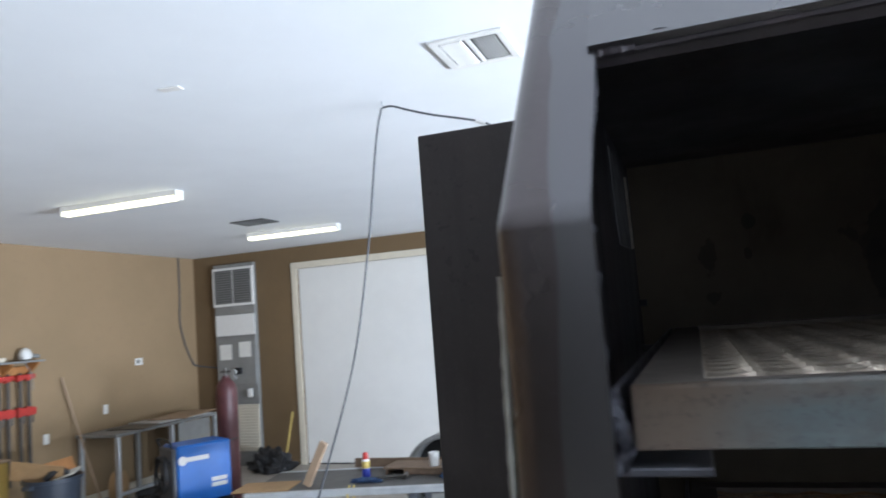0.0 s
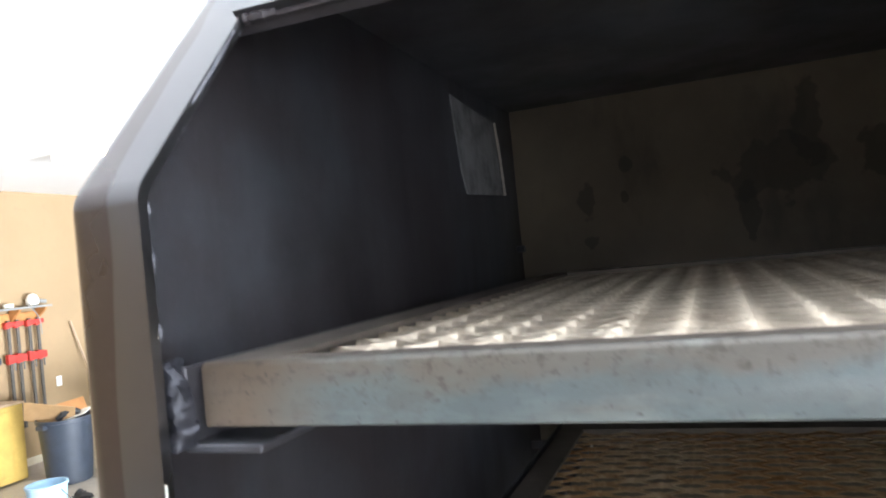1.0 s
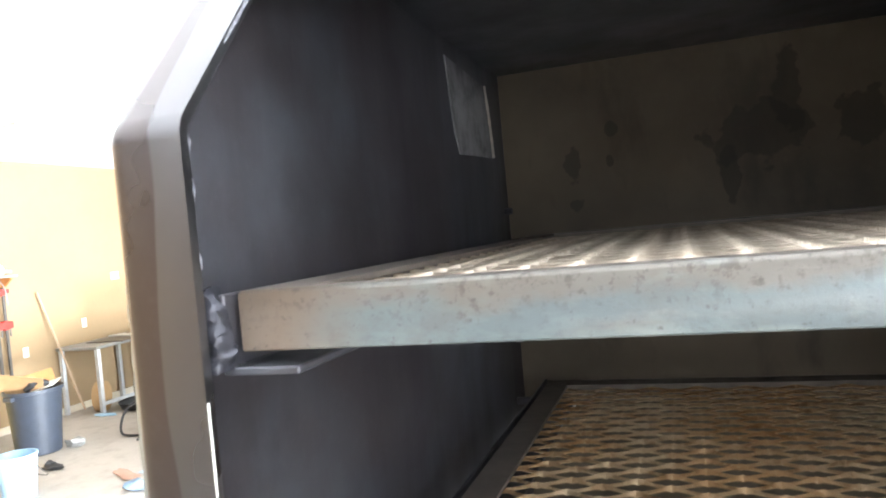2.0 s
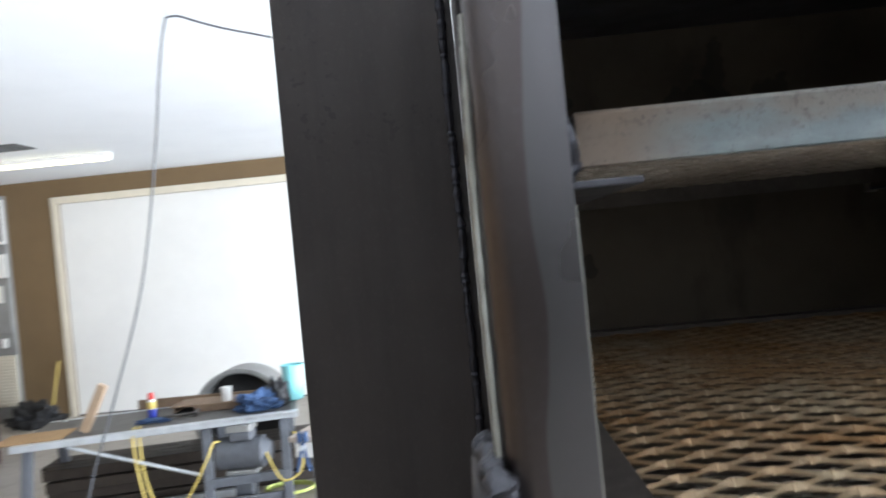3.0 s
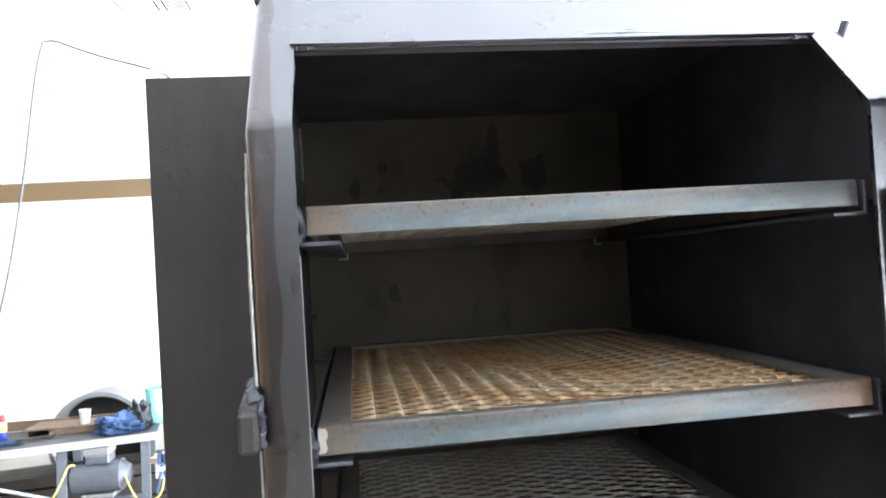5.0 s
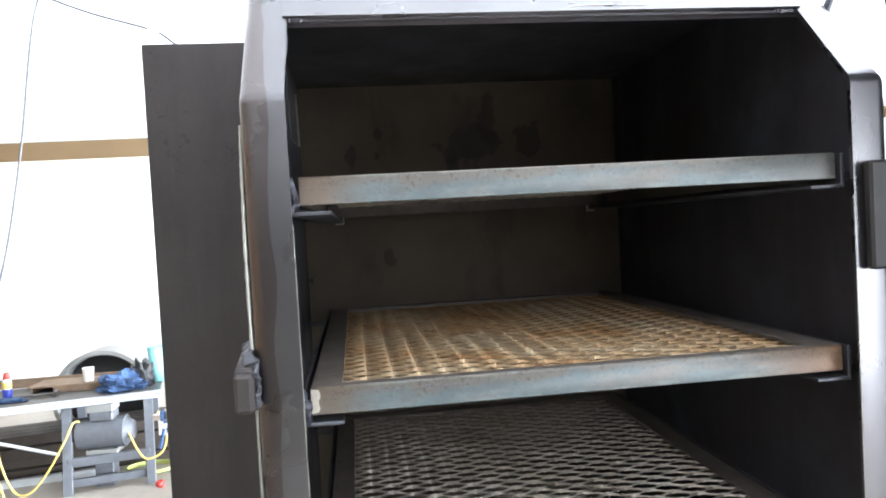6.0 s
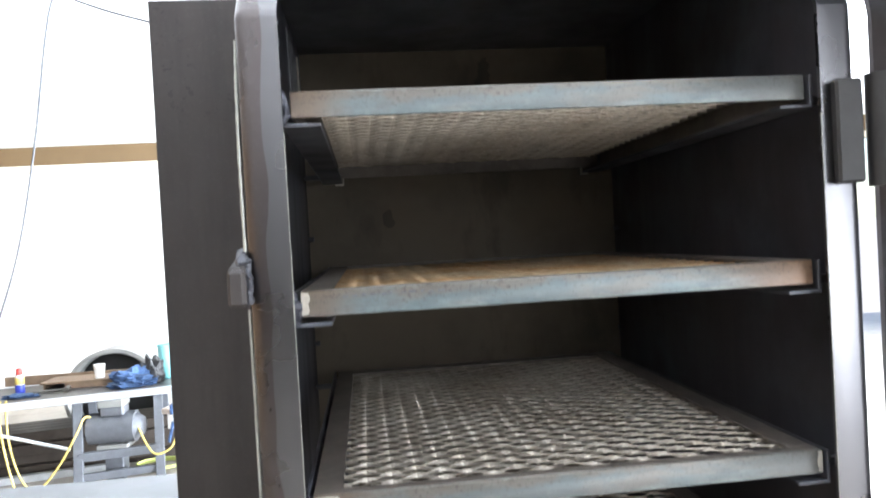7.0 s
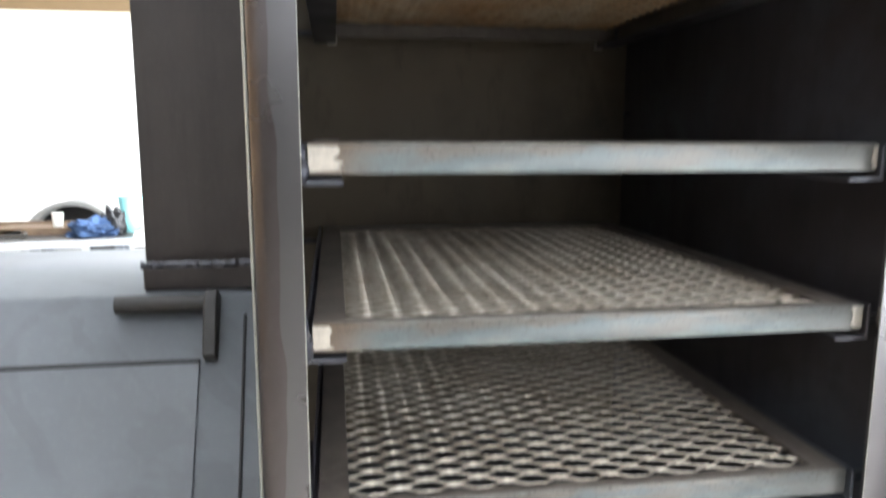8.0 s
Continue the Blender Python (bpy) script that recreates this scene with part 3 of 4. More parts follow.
def expanded_mesh(lx, ly, long=0.0615, short=0.0305, wide=0.004, thick=0.0016, leans=((50, 1.65), (42, 1.15), (32, 0.92)), knee=(0.22, 0.17)):
    """Expanded steel: slanting strands that meet in staggered rows."""
    verts, faces = [], []
    nx, ny = int(lx / (long / 2)) + 1, int(ly / (short / 2)) + 1

    def lean(deg, w):
        a = radians(deg)
        return Vector((0, math.cos(a), math.sin(a))) * wide * w / 2, Vector((0, -math.sin(a), math.cos(a))) * thick / 2

    bond, bend, middle = (lean(*v) for v in leans)
    stations = [(0.0, 0.0, bond), (knee[0], knee[1], bend), (0.5, 0.5, middle), (1 - knee[0], 1 - knee[1], bend), (1.0, 1.0, bond)]
    for i in range(nx):
        for j in range(-1, ny + 1):
            if (i + j) % 2:
                continue
            for dj in (-1, 1):
                a = Vector((i * long / 2, j * short / 2, 0))
                c = Vector(((i + 1) * long / 2, (j + dj) * short / 2, 0))
                if min(a.y, c.y) < -0.001 or max(a.y, c.y) > ly or c.x > lx + 0.02:
                    continue
                e = (c - a).normalized() * 0.0018
                k = len(verts)
                for f, g, (up, nrm) in stations:
                    p = Vector((a.x + (c.x - a.x) * f, a.y + (c.y - a.y) * g, 0)) + e * (2 * f - 1)
                    verts += [p - up - nrm, p + up - nrm, p + up + nrm, p - up + nrm]
                for s in (0, 4, 8, 12):
                    for q in range(4):
                        faces.append((k + s + q, k + s + (q + 1) % 4, k + s + 4 + (q + 1) % 4, k + s + 4 + q))
                faces.append((k + 3, k + 2, k + 1, k))
                faces.append((k + 16, k + 17, k + 18, k + 19))
    me = bpy.data.meshes.new("expanded_mesh")
    me.from_pydata([tuple(v) for v in verts], [], faces)
    return me


# tilt in degrees and relative width at the bonds, the bends and mid-strand, and where the bend lies
LEANS = {
    M_MESH_PALE.name: ((54, 1.55), (43, 1.02), (30, 0.82), (0.22, 0.14)),
    M_MESH_RUST.name: ((50, 1.55), (40, 1.02), (28, 0.82), (0.22, 0.14)),
    M_MESH_GREY.name: ((54, 1.55), (43, 1.02), (30, 0.82), (0.22, 0.14)),
}


def rack(z, mesh_material, label, corners, bar=M_RACK):
    r = thing("cooking_rack", (0, 0, z - RH), label, "rack", "racks in the smoker")
    leg = 0.033
    lip = 0.018
    part("front_bar", prism([(0, 0), (0, RH - 0.002), (0.002, RH), (0.004, RH), (0.004, 0)], 0, RW, "x", 0.0008), bar, r, "blue-grey steel angle with brown heat stains")
    part("front_flange", box(0.0, RW, 0.004, lip, RH - 0.0042, RH - 0.0002, 0.0006), M_RACKTOP, r)
    part("back_bar", prism([(RD, 0), (RD, RH), (RD - leg, RH), (RD - leg, RH - 0.004), (RD - 0.004, RH - 0.004), (RD - 0.004, 0)], 0, RW), M_RACKTOP, r)
    for s in (0, 1):
        prof = [(0, 0.0), (0, RH - 0.0004), (leg, RH - 0.0004), (leg, RH - 0.0044), (0.004, RH - 0.0044), (0.004, 0.0)]
        if s:
            prof = [(RW - x, zz) for x, zz in prof]
        part("side_bar", prism(prof, lip, RD - leg, "y", 0.0006), M_RACKTOP, r)
        part("side_lug", box(0.0002, 0.004, 0.004, lip, 0, RH - 0.005) if not s else box(RW - 0.004, RW - 0.0002, 0.004, lip, 0, RH - 0.005), M_RACKTOP, r)
    me = bpy.data.meshes.get("expanded_mesh_" + mesh_material.name)
    if me is None:
        me = expanded_mesh(RW - 2 * leg + 0.008, RD - leg - lip + 0.008, leans=LEANS[mesh_material.name][:3], knee=LEANS[mesh_material.name][3])
        me.name = "expanded_mesh_" + mesh_material.name
        me.materials.append(mesh_material)
    g = new("expanded_mesh", me)
    g.parent = r
    g.location = (leg - 0.004, lip - 0.004, RH - 0.0075)
    tagged(g, kind="stuff", label=mesh_material.name.replace("_", " ") + " mesh")
    for s, w in corners:
        x0, x1 = (-0.0006, w) if s == 0 else (RW - w, RW + 0.0006)
        n = 7
        prof = [(x0 if s == 0 else x1, 0.002), (x0 if s == 0 else x1, RH - 0.002)]
        for k in range(n):
            f = 1 - k / (n - 1)
            inn = (x1 if s == 0 else x0) + random.uniform(-0.25, 0.25) * w
            prof.append((inn, 0.003 + f * (RH - 0.006)))
        part("ground_corner", prism(prof, -0.0006, 0.0006, "y"), M_BRIGHT, r, "bright ground-down corner weld")
    return r


rack(Z_RACK[0], M_MESH_PALE, "steel angle rack with pale heat-tinted mesh, on the top rails", ())
second = rack(Z_RACK[1], M_MESH_RUST, "steel angle rack with rusty orange-brown mesh, on the second rails", ((0, 0.008),), M_RACKHEAT)
for k in range(11):
    x = 0.045 + 0.011 * k + random.uniform(-0.002, 0.002)
    z0 = 0.0205 + random.uniform(-0.001, 0.001)
    part("stamp_bar", box(x, x + random.uniform(0.003, 0.008), -0.0004, 0.0003, z0, z0 + random.uniform(0.001, 0.0025)), M_GREYPAINT, second)
rack(Z_RACK[2], M_MESH_GREY, "steel angle rack with grey mesh and one bright corner", ((0, 0.028), (1, 0.005)))
rack(Z_RACK[3], M_MESH_GREY, "steel angle rack with grey mesh and two bright corners", ((0, 0.02), (1, 0.012)))
rack(Z_RACK[4], M_MESH_GREY, "steel angle rack with grey mesh, on the lowest rails", ((0, 0.015),))

# ---- flue column beside the cabinet ----
CT = 1.284
flue = thing("flue_column", (-0.19, 0.62, CT), "square dark mill-scale steel flue column on the cook chamber", "chimney")


def local(b, at):
    return move(b, Matrix.Translation((-at[0], -at[1], -at[2])))


FA = (-0.19, 0.62, CT)
for lo, hi, y0, y1, nm in ((-0.283, -0.072, 0.505, 0.511, "front_plate"), (-0.283, -0.072, 0.727, 0.733, "rear_plate"),
                           (-0.283, -0.277, 0.5115, 0.7265, "side_plate"), (-0.078, -0.072, 0.5115, 0.7265, "side_plate")):
    part(nm, local(box(lo, hi, y0, y1, CT + 0.002, 2.255, 0.0015), FA), M_FLUE, flue)
part("filler_plate", local(box(-0.0715, -0.0585, 0.512, 0.518, CT + 0.045, 2.253), FA), M_DUCT, flue)
wp = [(-0.072 + random.uniform(-0.001, 0.001), 0.506, CT + 0.05 + 0.98 * 0.94 * k / 30) for k in range(31)]
part("corner_weld", local(tube(wp, 0.0048, 8, 8, 0.32), FA), M_BLUEWELD, flue, "rippled dark corner weld")
part("collar", local(box(-0.281, -0.068, 0.474, 0.76, CT + 0.001, CT + 0.04, 0.003), FA), M_DUCT, flue, "heavy base collar")
wp = [(-0.284 + 0.214 * k / 14, 0.478 + random.uniform(-0.002, 0.002), CT + 0.043) for k in range(15)]
part("collar_weld", local(tube(wp, 0.006, 6, 4, 0.3), FA), M_WELD, flue, "grey fillet weld")

# ---- cook chamber ----
ch = thing("cook_chamber", (-0.8, 0.7, 0), "grey primed steel cook chamber with a sloping hinged lid", "smoker")
CA = (-0.8, 0.7, 0)
SL = 0.63


def on_slope(z, out=0.0):
    """The place on the chamber's sloping front at a height, moved outward."""
    n = Vector((-1, SL)).normalized()
    return (0.455 - (CT - z) * SL + n.x * out, z + n.y * out)


oct_prof = [(0.455, CT), (0.95, CT), (1.15, 0.95), (1.15, 0.7), (0.95, 0.45), (0.45, 0.45), (on_slope(0.95)[0], 0.7), on_slope(0.95)]
part("body", local(prism(oct_prof, -1.6, -0.066, "x", 0.006), CA), M_PRIMER, ch)
lid = [on_slope(1.187), on_slope(1.187, 0.006), on_slope(0.96, 0.006), on_slope(0.96)]
part("lid", local(prism(lid, -1.5, -0.185, "x", 0.0015), CA), M_PRIMER, ch, "grey primed lid plate")
part("lid_seam", local(rod((-1.5, *on_slope(1.19, 0.003)), (-0.185, *on_slope(1.19, 0.003)), 0.0035, 6), CA), M_BLACK, ch, "dark gap along the lid")
part("side_seam", local(rod((-0.12, *on_slope(1.252, 0.0)), (-0.12, *on_slope(0.955, 0.0)), 0.003, 6), CA), M_BLACK, ch, "dark upright slit")
hg = part("hinge_barrel", local(rod((-0.312, *on_slope(1.266, 0.016)), (-0.18, *on_slope(1.266, 0.016)), 0.0145, 16), CA), M_HINGE, ch, "dark round hinge barrel")
bar = [on_slope(1.28, 0.002), on_slope(1.28, 0.034), on_slope(1.262, 0.04), on_slope(1.19, 0.024), on_slope(1.188, 0.002)]
part("hinge_strap", local(prism(bar, -0.179, -0.158, "x", 0.003), CA), M_HINGE, hg, "bent dark strap")
for x in (-1.45, -0.25):
    for y in (0.5, 0.9):
        part("leg", local(box(x - 0.03, x + 0.03, y - 0.03, y + 0.03, 0, 0.455, 0.004), CA), M_PRIMER, ch)

# ---- ceiling fixtures ----
def strip_light(a, c):
    a, c = Vector(a), Vector(c)
    mid, d = (a + c) / 2, (c - a)
    L = d.length
    t = thing("ceiling_light", (mid.x, mid.y, CEIL), "lit white fluorescent strip light fixed to the ceiling", "lamp", "ceiling lights", math.degrees(math.atan2(d.y, d.x)))
    part("housing", prism([(-0.06, -0.001), (0.06, -0.001), (0.045, -0.05), (-0.045, -0.05)], -L / 2, L / 2, "x", 0.003), M_WHITE, t)
    part("diffuser", prism([(-0.05, -0.052), (0.05, -0.052), (0.042, -0.085), (-0.042, -0.085)], -L / 2 + 0.02, L / 2 - 0.02, "x", 0.008), M_TUBE, t, "glowing white diffuser")
    for s in (-1, 1):
        part("end_cap", box(s * (L / 2 - 0.01) - 0.012, s * (L / 2 - 0.01) + 0.012, -0.055, 0.055, -0.088, -0.002, 0.004), M_WHITE, t)


strip_light((-5.5, 4.83, 3.2), (-4.18, 4.84, 3.2))
strip_light((-5.44, 7.72, 3.2), (-4.13, 7.76, 3.2))


def ceiling_vent(x0, x1, y0, y1, finish=M_WHITE, label="white louvred air vent in the ceiling"):
    v = thing("ceiling_vent", ((x0 + x1) / 2, (y0 + y1) / 2, CEIL), label, "vent", "ceiling vents")
    w, h = (x1 - x0) / 2, (y1 - y0) / 2
    part("backing", box(-w + 0.03, w - 0.03, -h + 0.03, h - 0.03, -0.004, -0.001), M_DARKGRILLE, v, "dark duct behind the louvres")
    b = box(-w, w, -h, -h + 0.04, -0.014, -0.0005, 0.003)
    box(-w, w, h - 0.04, h, -0.014, -0.0005, 0.003, bm=b)
    box(-w, -w + 0.04, -h + 0.04, h - 0.04, -0.014, -0.0005, 0.003, bm=b)
    box(w - 0.04, w, -h + 0.04, h - 0.04, -0.014, -0.0005, 0.003, bm=b)
    box(-0.012, 0.012, -h + 0.04, h - 0.04, -0.013, -0.0005, 0.003, bm=b)
    part("frame", b, finish, v)
    for half in (-1, 1):
        n = 8
        for i in range(n):
            x = half * (0.025 + (w - 0.075) * (i + 0.5) / n)
            s = box(-0.0065, 0.0065, -h + 0.045, h - 0.045, -0.0012, 0.0012)
            part("slat", move(s, Matrix.Translation((x, 0, -0.011)) @ Matrix.Rotation(half * 1.0, 4, "Y")), finish, v)


ceiling_vent(-1.055, -0.68, 2.8, 3.21)
ceiling_vent(-5.0, -4.55, 6.7, 7.05, M_DARKGRILLE, "dark grey louvred air vent in the ceiling")
single("ceiling_hook", tube([(0, 0, 0), (0, 0, -0.02), (0.012, 0, -0.035), (0.0, 0, -0.05), (-0.012, 0, -0.038)], 0.004, 8, 5), M_RAIL, "small bright steel hook in the ceiling", "hook", (-1.615, 3.52, CEIL))
cable = [(-1.618, 3.52, CEIL - 0.04), (-1.65, 3.52, 3.2), (-1.69, 3.52, 2.98), (-1.77, 3.52, 2.46), (-1.905, 3.52, 1.83), (-2.11, 3.52, 1.25), (-2.3, 3.55, 0.8), (-2.5, 3.65, 0.3), (-2.8, 3.85, 0.012)]
single("hanging_cable", tube(cable, 0.0062, 8, 10), M_CABLE, "dark grey power cable hung from a ceiling hook", "cable")
cable = [(-1.612, 3.52, CEIL - 0.04), (-1.55, 3.52, 3.31), (-1.45, 3.52, 3.27), (-1.3, 3.52, 3.215), (-1.01, 3.52, 3.125), (-0.9, 3.52, 3.05), (-0.72, 3.52, 2.92), (-0.5, 3.52, 2.4), (-0.4, 3.52, 1.5), (-0.3, 3.45, 0.5), (0.0, 3.3, 0.012)]
single("hanging_cable", tube(cable, 0.0062, 8, 10), M_CABLE, "dark grey power cable looped under the ceiling", "cable")
single("cable_plug", rod((-1.04, 3.52, 3.135), (-0.985, 3.52, 3.11), 0.011, 12), M_WHITE, "pale plug joining two cables", "plug")
single("ceiling_plate", box(-0.06, 0.06, -0.03, 0.03, -0.006, -0.0005, 0.002), M_WHITE, "small flat pale plate on the ceiling", "plate", (-2.47, 2.7, CEIL), 8)

# ---- air handler in the recess ----
AX, AY = -6.93, 9.1
ac = thing("air_handler", (AX, AY + 0.33, 0.11), "grey upright air handler with a white return grille", "air handler")
part("cabinet", box(-0.38, 0.38, 0, 0.065, -0.11, 3.08, 0.006), M_ACGREY, ac)
g = part("return_grille", box(-0.38, 0.38, -0.03, -0.001, 2.4, 3.02, 0.004), M_WHITE, ac, "white framed return grille")
for s in (-1, 1):
    part("filter", box(min(s * 0.01, s * 0.34), max(s * 0.01, s * 0.34), -0.034, -0.03, 2.44, 2.98), M_DARKGRILLE, g, "dark filter")
    for i in range(14):
        part("slat", box(min(s * 0.012, s * 0.338), max(s * 0.012, s * 0.338), -0.04, -0.034, 2.455 + i * 0.038, 2.463 + i * 0.038), M_ACGREY, g)
part("white_panel", box(-0.36, 0.36, -0.02, -0.001, 1.93, 2.26, 0.004), M_WHITE, ac, "white blank panel")
part("access_panel", box(-0.36, 0.36, -0.02, -0.001, 1.15, 1.9, 0.004), M_ACGREY, ac)
for x0, z0 in ((-0.3, 1.55), (0.06, 1.58)):
    part("label", box(x0, x0 + 0.22, -0.024, -0.02, z0, z0 + 0.24), M_PAPER, ac, "pale printed sheet")
part("switch_box", box(-0.02, 0.1, -0.06, -0.02, 1.32, 1.42, 0.004), M_BLACK, ac)
part("conduit_box", box(0.2, 0.28, -0.05, -0.02, 0.95, 1.08, 0.004), M_WHITE, ac)
lv = part("lower_grille", box(-0.18, 0.37, -0.02, -0.001, 0.12, 0.84, 0.004), M_TRIM, ac, "cream louvred lower grille")
for i in range(15):
    part("louvre", box(-0.15, 0.34, -0.03, -0.02, 0.16 + i * 0.044, 0.184 + i * 0.044, 0.003), M_TRIM, lv)

# ---- gas cylinder and welding machine ----
gc = thing("gas_cylinder", (-5.52, 7.2, 0), "maroon steel gas cylinder with a brass valve", "gas cylinder")
part("body", lathe([(0.12, 0), (0.13, 0.02), (0.13, 1.36), (0.115, 1.44), (0.07, 1.5), (0.04, 1.53), (0.04, 1.55)]), M_MAROON, gc)
vb = rod((0, 0, 1.545), (0, 0, 1.64), 0.018)
rod((-0.07, 0, 1.6), (0.1, 0, 1.6), 0.014, bm=vb)
part("valve", vb, M_STEELBAR, gc, "dull brass valve")
gb = rod((0.12, -0.02, 1.59), (0.12, 0.02, 1.59), 0.035, 16)
rod((0.12, -0.02, 1.52), (0.12, 0.02, 1.52), 0.03, 16, bm=gb)
part("gauge", gb, M_ACGREY, gc, "round pressure gauge")
part("chain", tube([(-0.135, 0.0, 0.8), (-0.05, -0.14, 0.78), (0.09, -0.115, 0.79), (0.137, 0.0, 0.8)], 0.008, 6, 6, 0.3), M_STEELBAR, gc)

wl = thing("welding_machine", (-5.565, 6.59, 0), "bright blue wheeled welding machine with dark end panels", "welder", turn=60)
part("case", box(-0.26, 0.36, -0.22, 0.22, 0.22, 0.86, 0.02), M_BLUE, wl, "blue enamel case")
fp = part("front_panel", box(-0.31, -0.262, -0.215, 0.215, 0.2, 0.84, 0.015), M_GREYPAINT, wl, "dark control panel")
for y, z in ((-0.1, 0.7), (0.08, 0.7), (-0.1, 0.52), (0.1, 0.5)):
    part("knob", rod((-0.335, y, z), (-0.308, y, z), 0.03, 14), M_BLACK, fp)
part("base", box(-0.34, 0.4, -0.235, 0.235, 0.12, 0.2, 0.01), M_BLACK, wl)
part("handle", tube([(-0.3, -0.17, 0.84), (-0.33, -0.17, 0.93), (-0.33, 0.17, 0.93), (-0.3, 0.17, 0.84)], 0.013, 8, 6), M_BLACK, wl)
part("brand_patch", box(-0.2, 0.1, -0.2225, -0.2205, 0.68, 0.73, 0.001), M_WHITE, wl, "white painted brand patch")
part("brand_disc", rod((-0.2, -0.2235, 0.7), (-0.2, -0.2205, 0.7), 0.05, 18), M_WHITE, wl, "white round mark")
for z in (0.42, 0.36):
    part("label", box(0.12, 0.3, -0.2225, -0.2205, z, z + 0.045, 0.001), M_PAPER, wl)
for x, r in ((-0.26, 0.06), (0.3, 0.06)):
    for y in (-0.2, 0.2):
        w = part("wheel", rod((x, y - 0.02, r), (x, y + 0.02, r), r, 18), M_ACGREY, wl, "grey rubber caster")
        part("fork", box(x - 0.02, x + 0.02, y - 0.028, y + 0.028, r, 0.125), M_STEELBAR, w)
part("hose_coil", tube([(-0.36 + 0.02 * math.sin(k), 0.17 * math.cos(k * 0.7), 0.55 + 0.2 * math.sin(k * 0.7)) for k in range(26)], 0.014, 7, 4), M_BLACK, wl, "coiled black welding leads")
part("torch_lead", tube([(-0.33, 0.1, 0.4), (-0.5, 0.2, 0.25), (-0.6, 0.05, 0.05), (-0.45, -0.15, 0.02), (-0.55, -0.3, 0.02)], 0.014, 7, 6), M_BLACK, wl)

# ---- along the tan wall ----
WX = -7.75


def wall_plate(name, y, z, w, h, label, category):
    p = thing(name, (WX, y, z), label, category)
    part("plate", box(0.0005, 0.008, -w / 2, w / 2, -h / 2, h / 2, 0.002), M_WHITE, p)
    return p


for y, z in ((7.54, 1.165), (6.575, 0.93)):
    o = wall_plate("wall_outlet", y, z, 0.08, 0.125, "white double power outlet on the tan wall", "outlet")
    for dz in (-0.028, 0.028):
        part("socket", box(0.008, 0.011, -0.017, 0.017, dz - 0.016, dz + 0.016, 0.001), M_PAPER, o)
th = wall_plate("thermostat", 8.19, 1.765, 0.15, 0.1, "white thermostat with a dark dial", "thermostat")
part("dial", rod((0.008, -0.02, 0), (0.022, -0.02, 0), 0.028, 16), M_ACGREY, th)
single("wall_cable", tube([(0.012, 9.12, CEIL), (0.014, 9.12, 2.75), (0.02, 9.1, 2.3), (0.02, 9.2, 1.95), (0.02, 9.35, 1.68), (0.05, 9.42, 1.6), (0.4, 9.5, 1.54)], 0.012, 8, 8), M_CABLE, "dark cable running down the tan wall", "cable", (WX, 0, 0))
single("broom_handle", rod((0.03, 6.8, 1.67), (0.32, 7.1, 0.06), 0.014, 10), M_WOOD, "worn wooden broom handle leaning against the wall", "broom", (WX, 0, 0))

sh = thing("wall_shelf", (WX, 5.94, 1.9), "grey wall shelf with an orange clamp board below", "shelf")
part("shelf_board", box(0.001, 0.26, -0.6, 0.42, 0, 0.025, 0.003), M_ACGREY, sh)
part("clamp_board", box(0.001, 0.05, -0.6, 0.4, -0.2, -0.04, 0.004), M_ORANGEWOOD, sh, "varnished orange board")
for y in (-0.45, 0.0, 0.36):
    part("bracket", prism([(0.05, -0.15), (0.05, -0.003), (0.22, -0.003), (0.22, -0.02)], y - 0.015, y + 0.015, "y"), M_ORANGEWOOD, sh)


def bar_clamp(y, length, material, head):
    c = thing("bar_clamp", (WX + 0.09, y + 0.79, 1.78), "long steel bar clamp with " + head + " jaws, hung from the board", "clamp", "clamps on the wall")
    part("bar", box(-0.012, 0.012, -0.018, 0.018, -length, 0.0, 0.002), M_STEELBAR, c)
    part("top_jaw", prism([(-0.05, -0.1), (-0.05, -0.02), (0.07, -0.02), (0.07, -0.07)], -0.03, 0.03, "x", 0.006), material, c)
    part("slide_jaw", prism([(-0.05, -0.52), (-0.05, -0.4), (0.08, -0.42), (0.08, -0.5)], -0.03, 0.03, "x", 0.006), material, c)
    part("screw", rod((0, 0.05, -0.6), (0, 0.05, -0.44), 0.01, 8), M_STEELBAR, c)


for k, (y, L, m, h) in enumerate(((4.72, 1.1, M_BIN, "dark blue"), (4.86, 1.1, M_BIN, "dark blue"), (5.08, 1.25, M_RED, "red"), (5.2, 1.3, M_RED, "red"), (5.36, 1.15, M_RED, "red"), (5.48, 1.15, M_RED, "red"))):
    bar_clamp(y, L, m, h)

pb = thing("red_box", (WX + 0.12, 5.47, 1.926), "white and red printed cardboard box on the shelf", "box")
part("carton", box(-0.09, 0.09, -0.17, 0.2, 0, 0.34, 0.004), M_PAPER, pb)
part("red_print", box(0.0905, 0.092, -0.16, 0.19, 0.02, 0.27), M_RED, pb, "red print panel")
st = thing("small_tool", (WX + 0.13, 6.19, 1.926), "small white and grey power tool lying on the shelf", "tool")
part("body", lathe([(0.03, 0), (0.07, 0.02), (0.075, 0.08), (0.05, 0.13), (0.02, 0.15)], 16), M_WHITE, st)
part("handle", rod((0, 0.04, 0.06), (0.02, 0.17, 0.04), 0.025, 12), M_ACGREY, st)
part("cord", tube([(0.02, -0.05, 0.05), (0.08, -0.1, 0.0), (0.15, -0.05, -0.15), (0.14, -0.02, -0.35)], 0.006, 6, 6), M_ACGREY, st)
tr = thing("tape_roll", (WX + 0.12, 5.87, 1.926), "pale roll of tape lying on the shelf", "tape")
part("roll", lathe([(0.03, 0), (0.06, 0), (0.06, 0.05), (0.03, 0.05)], 18), M_TRIM, tr)

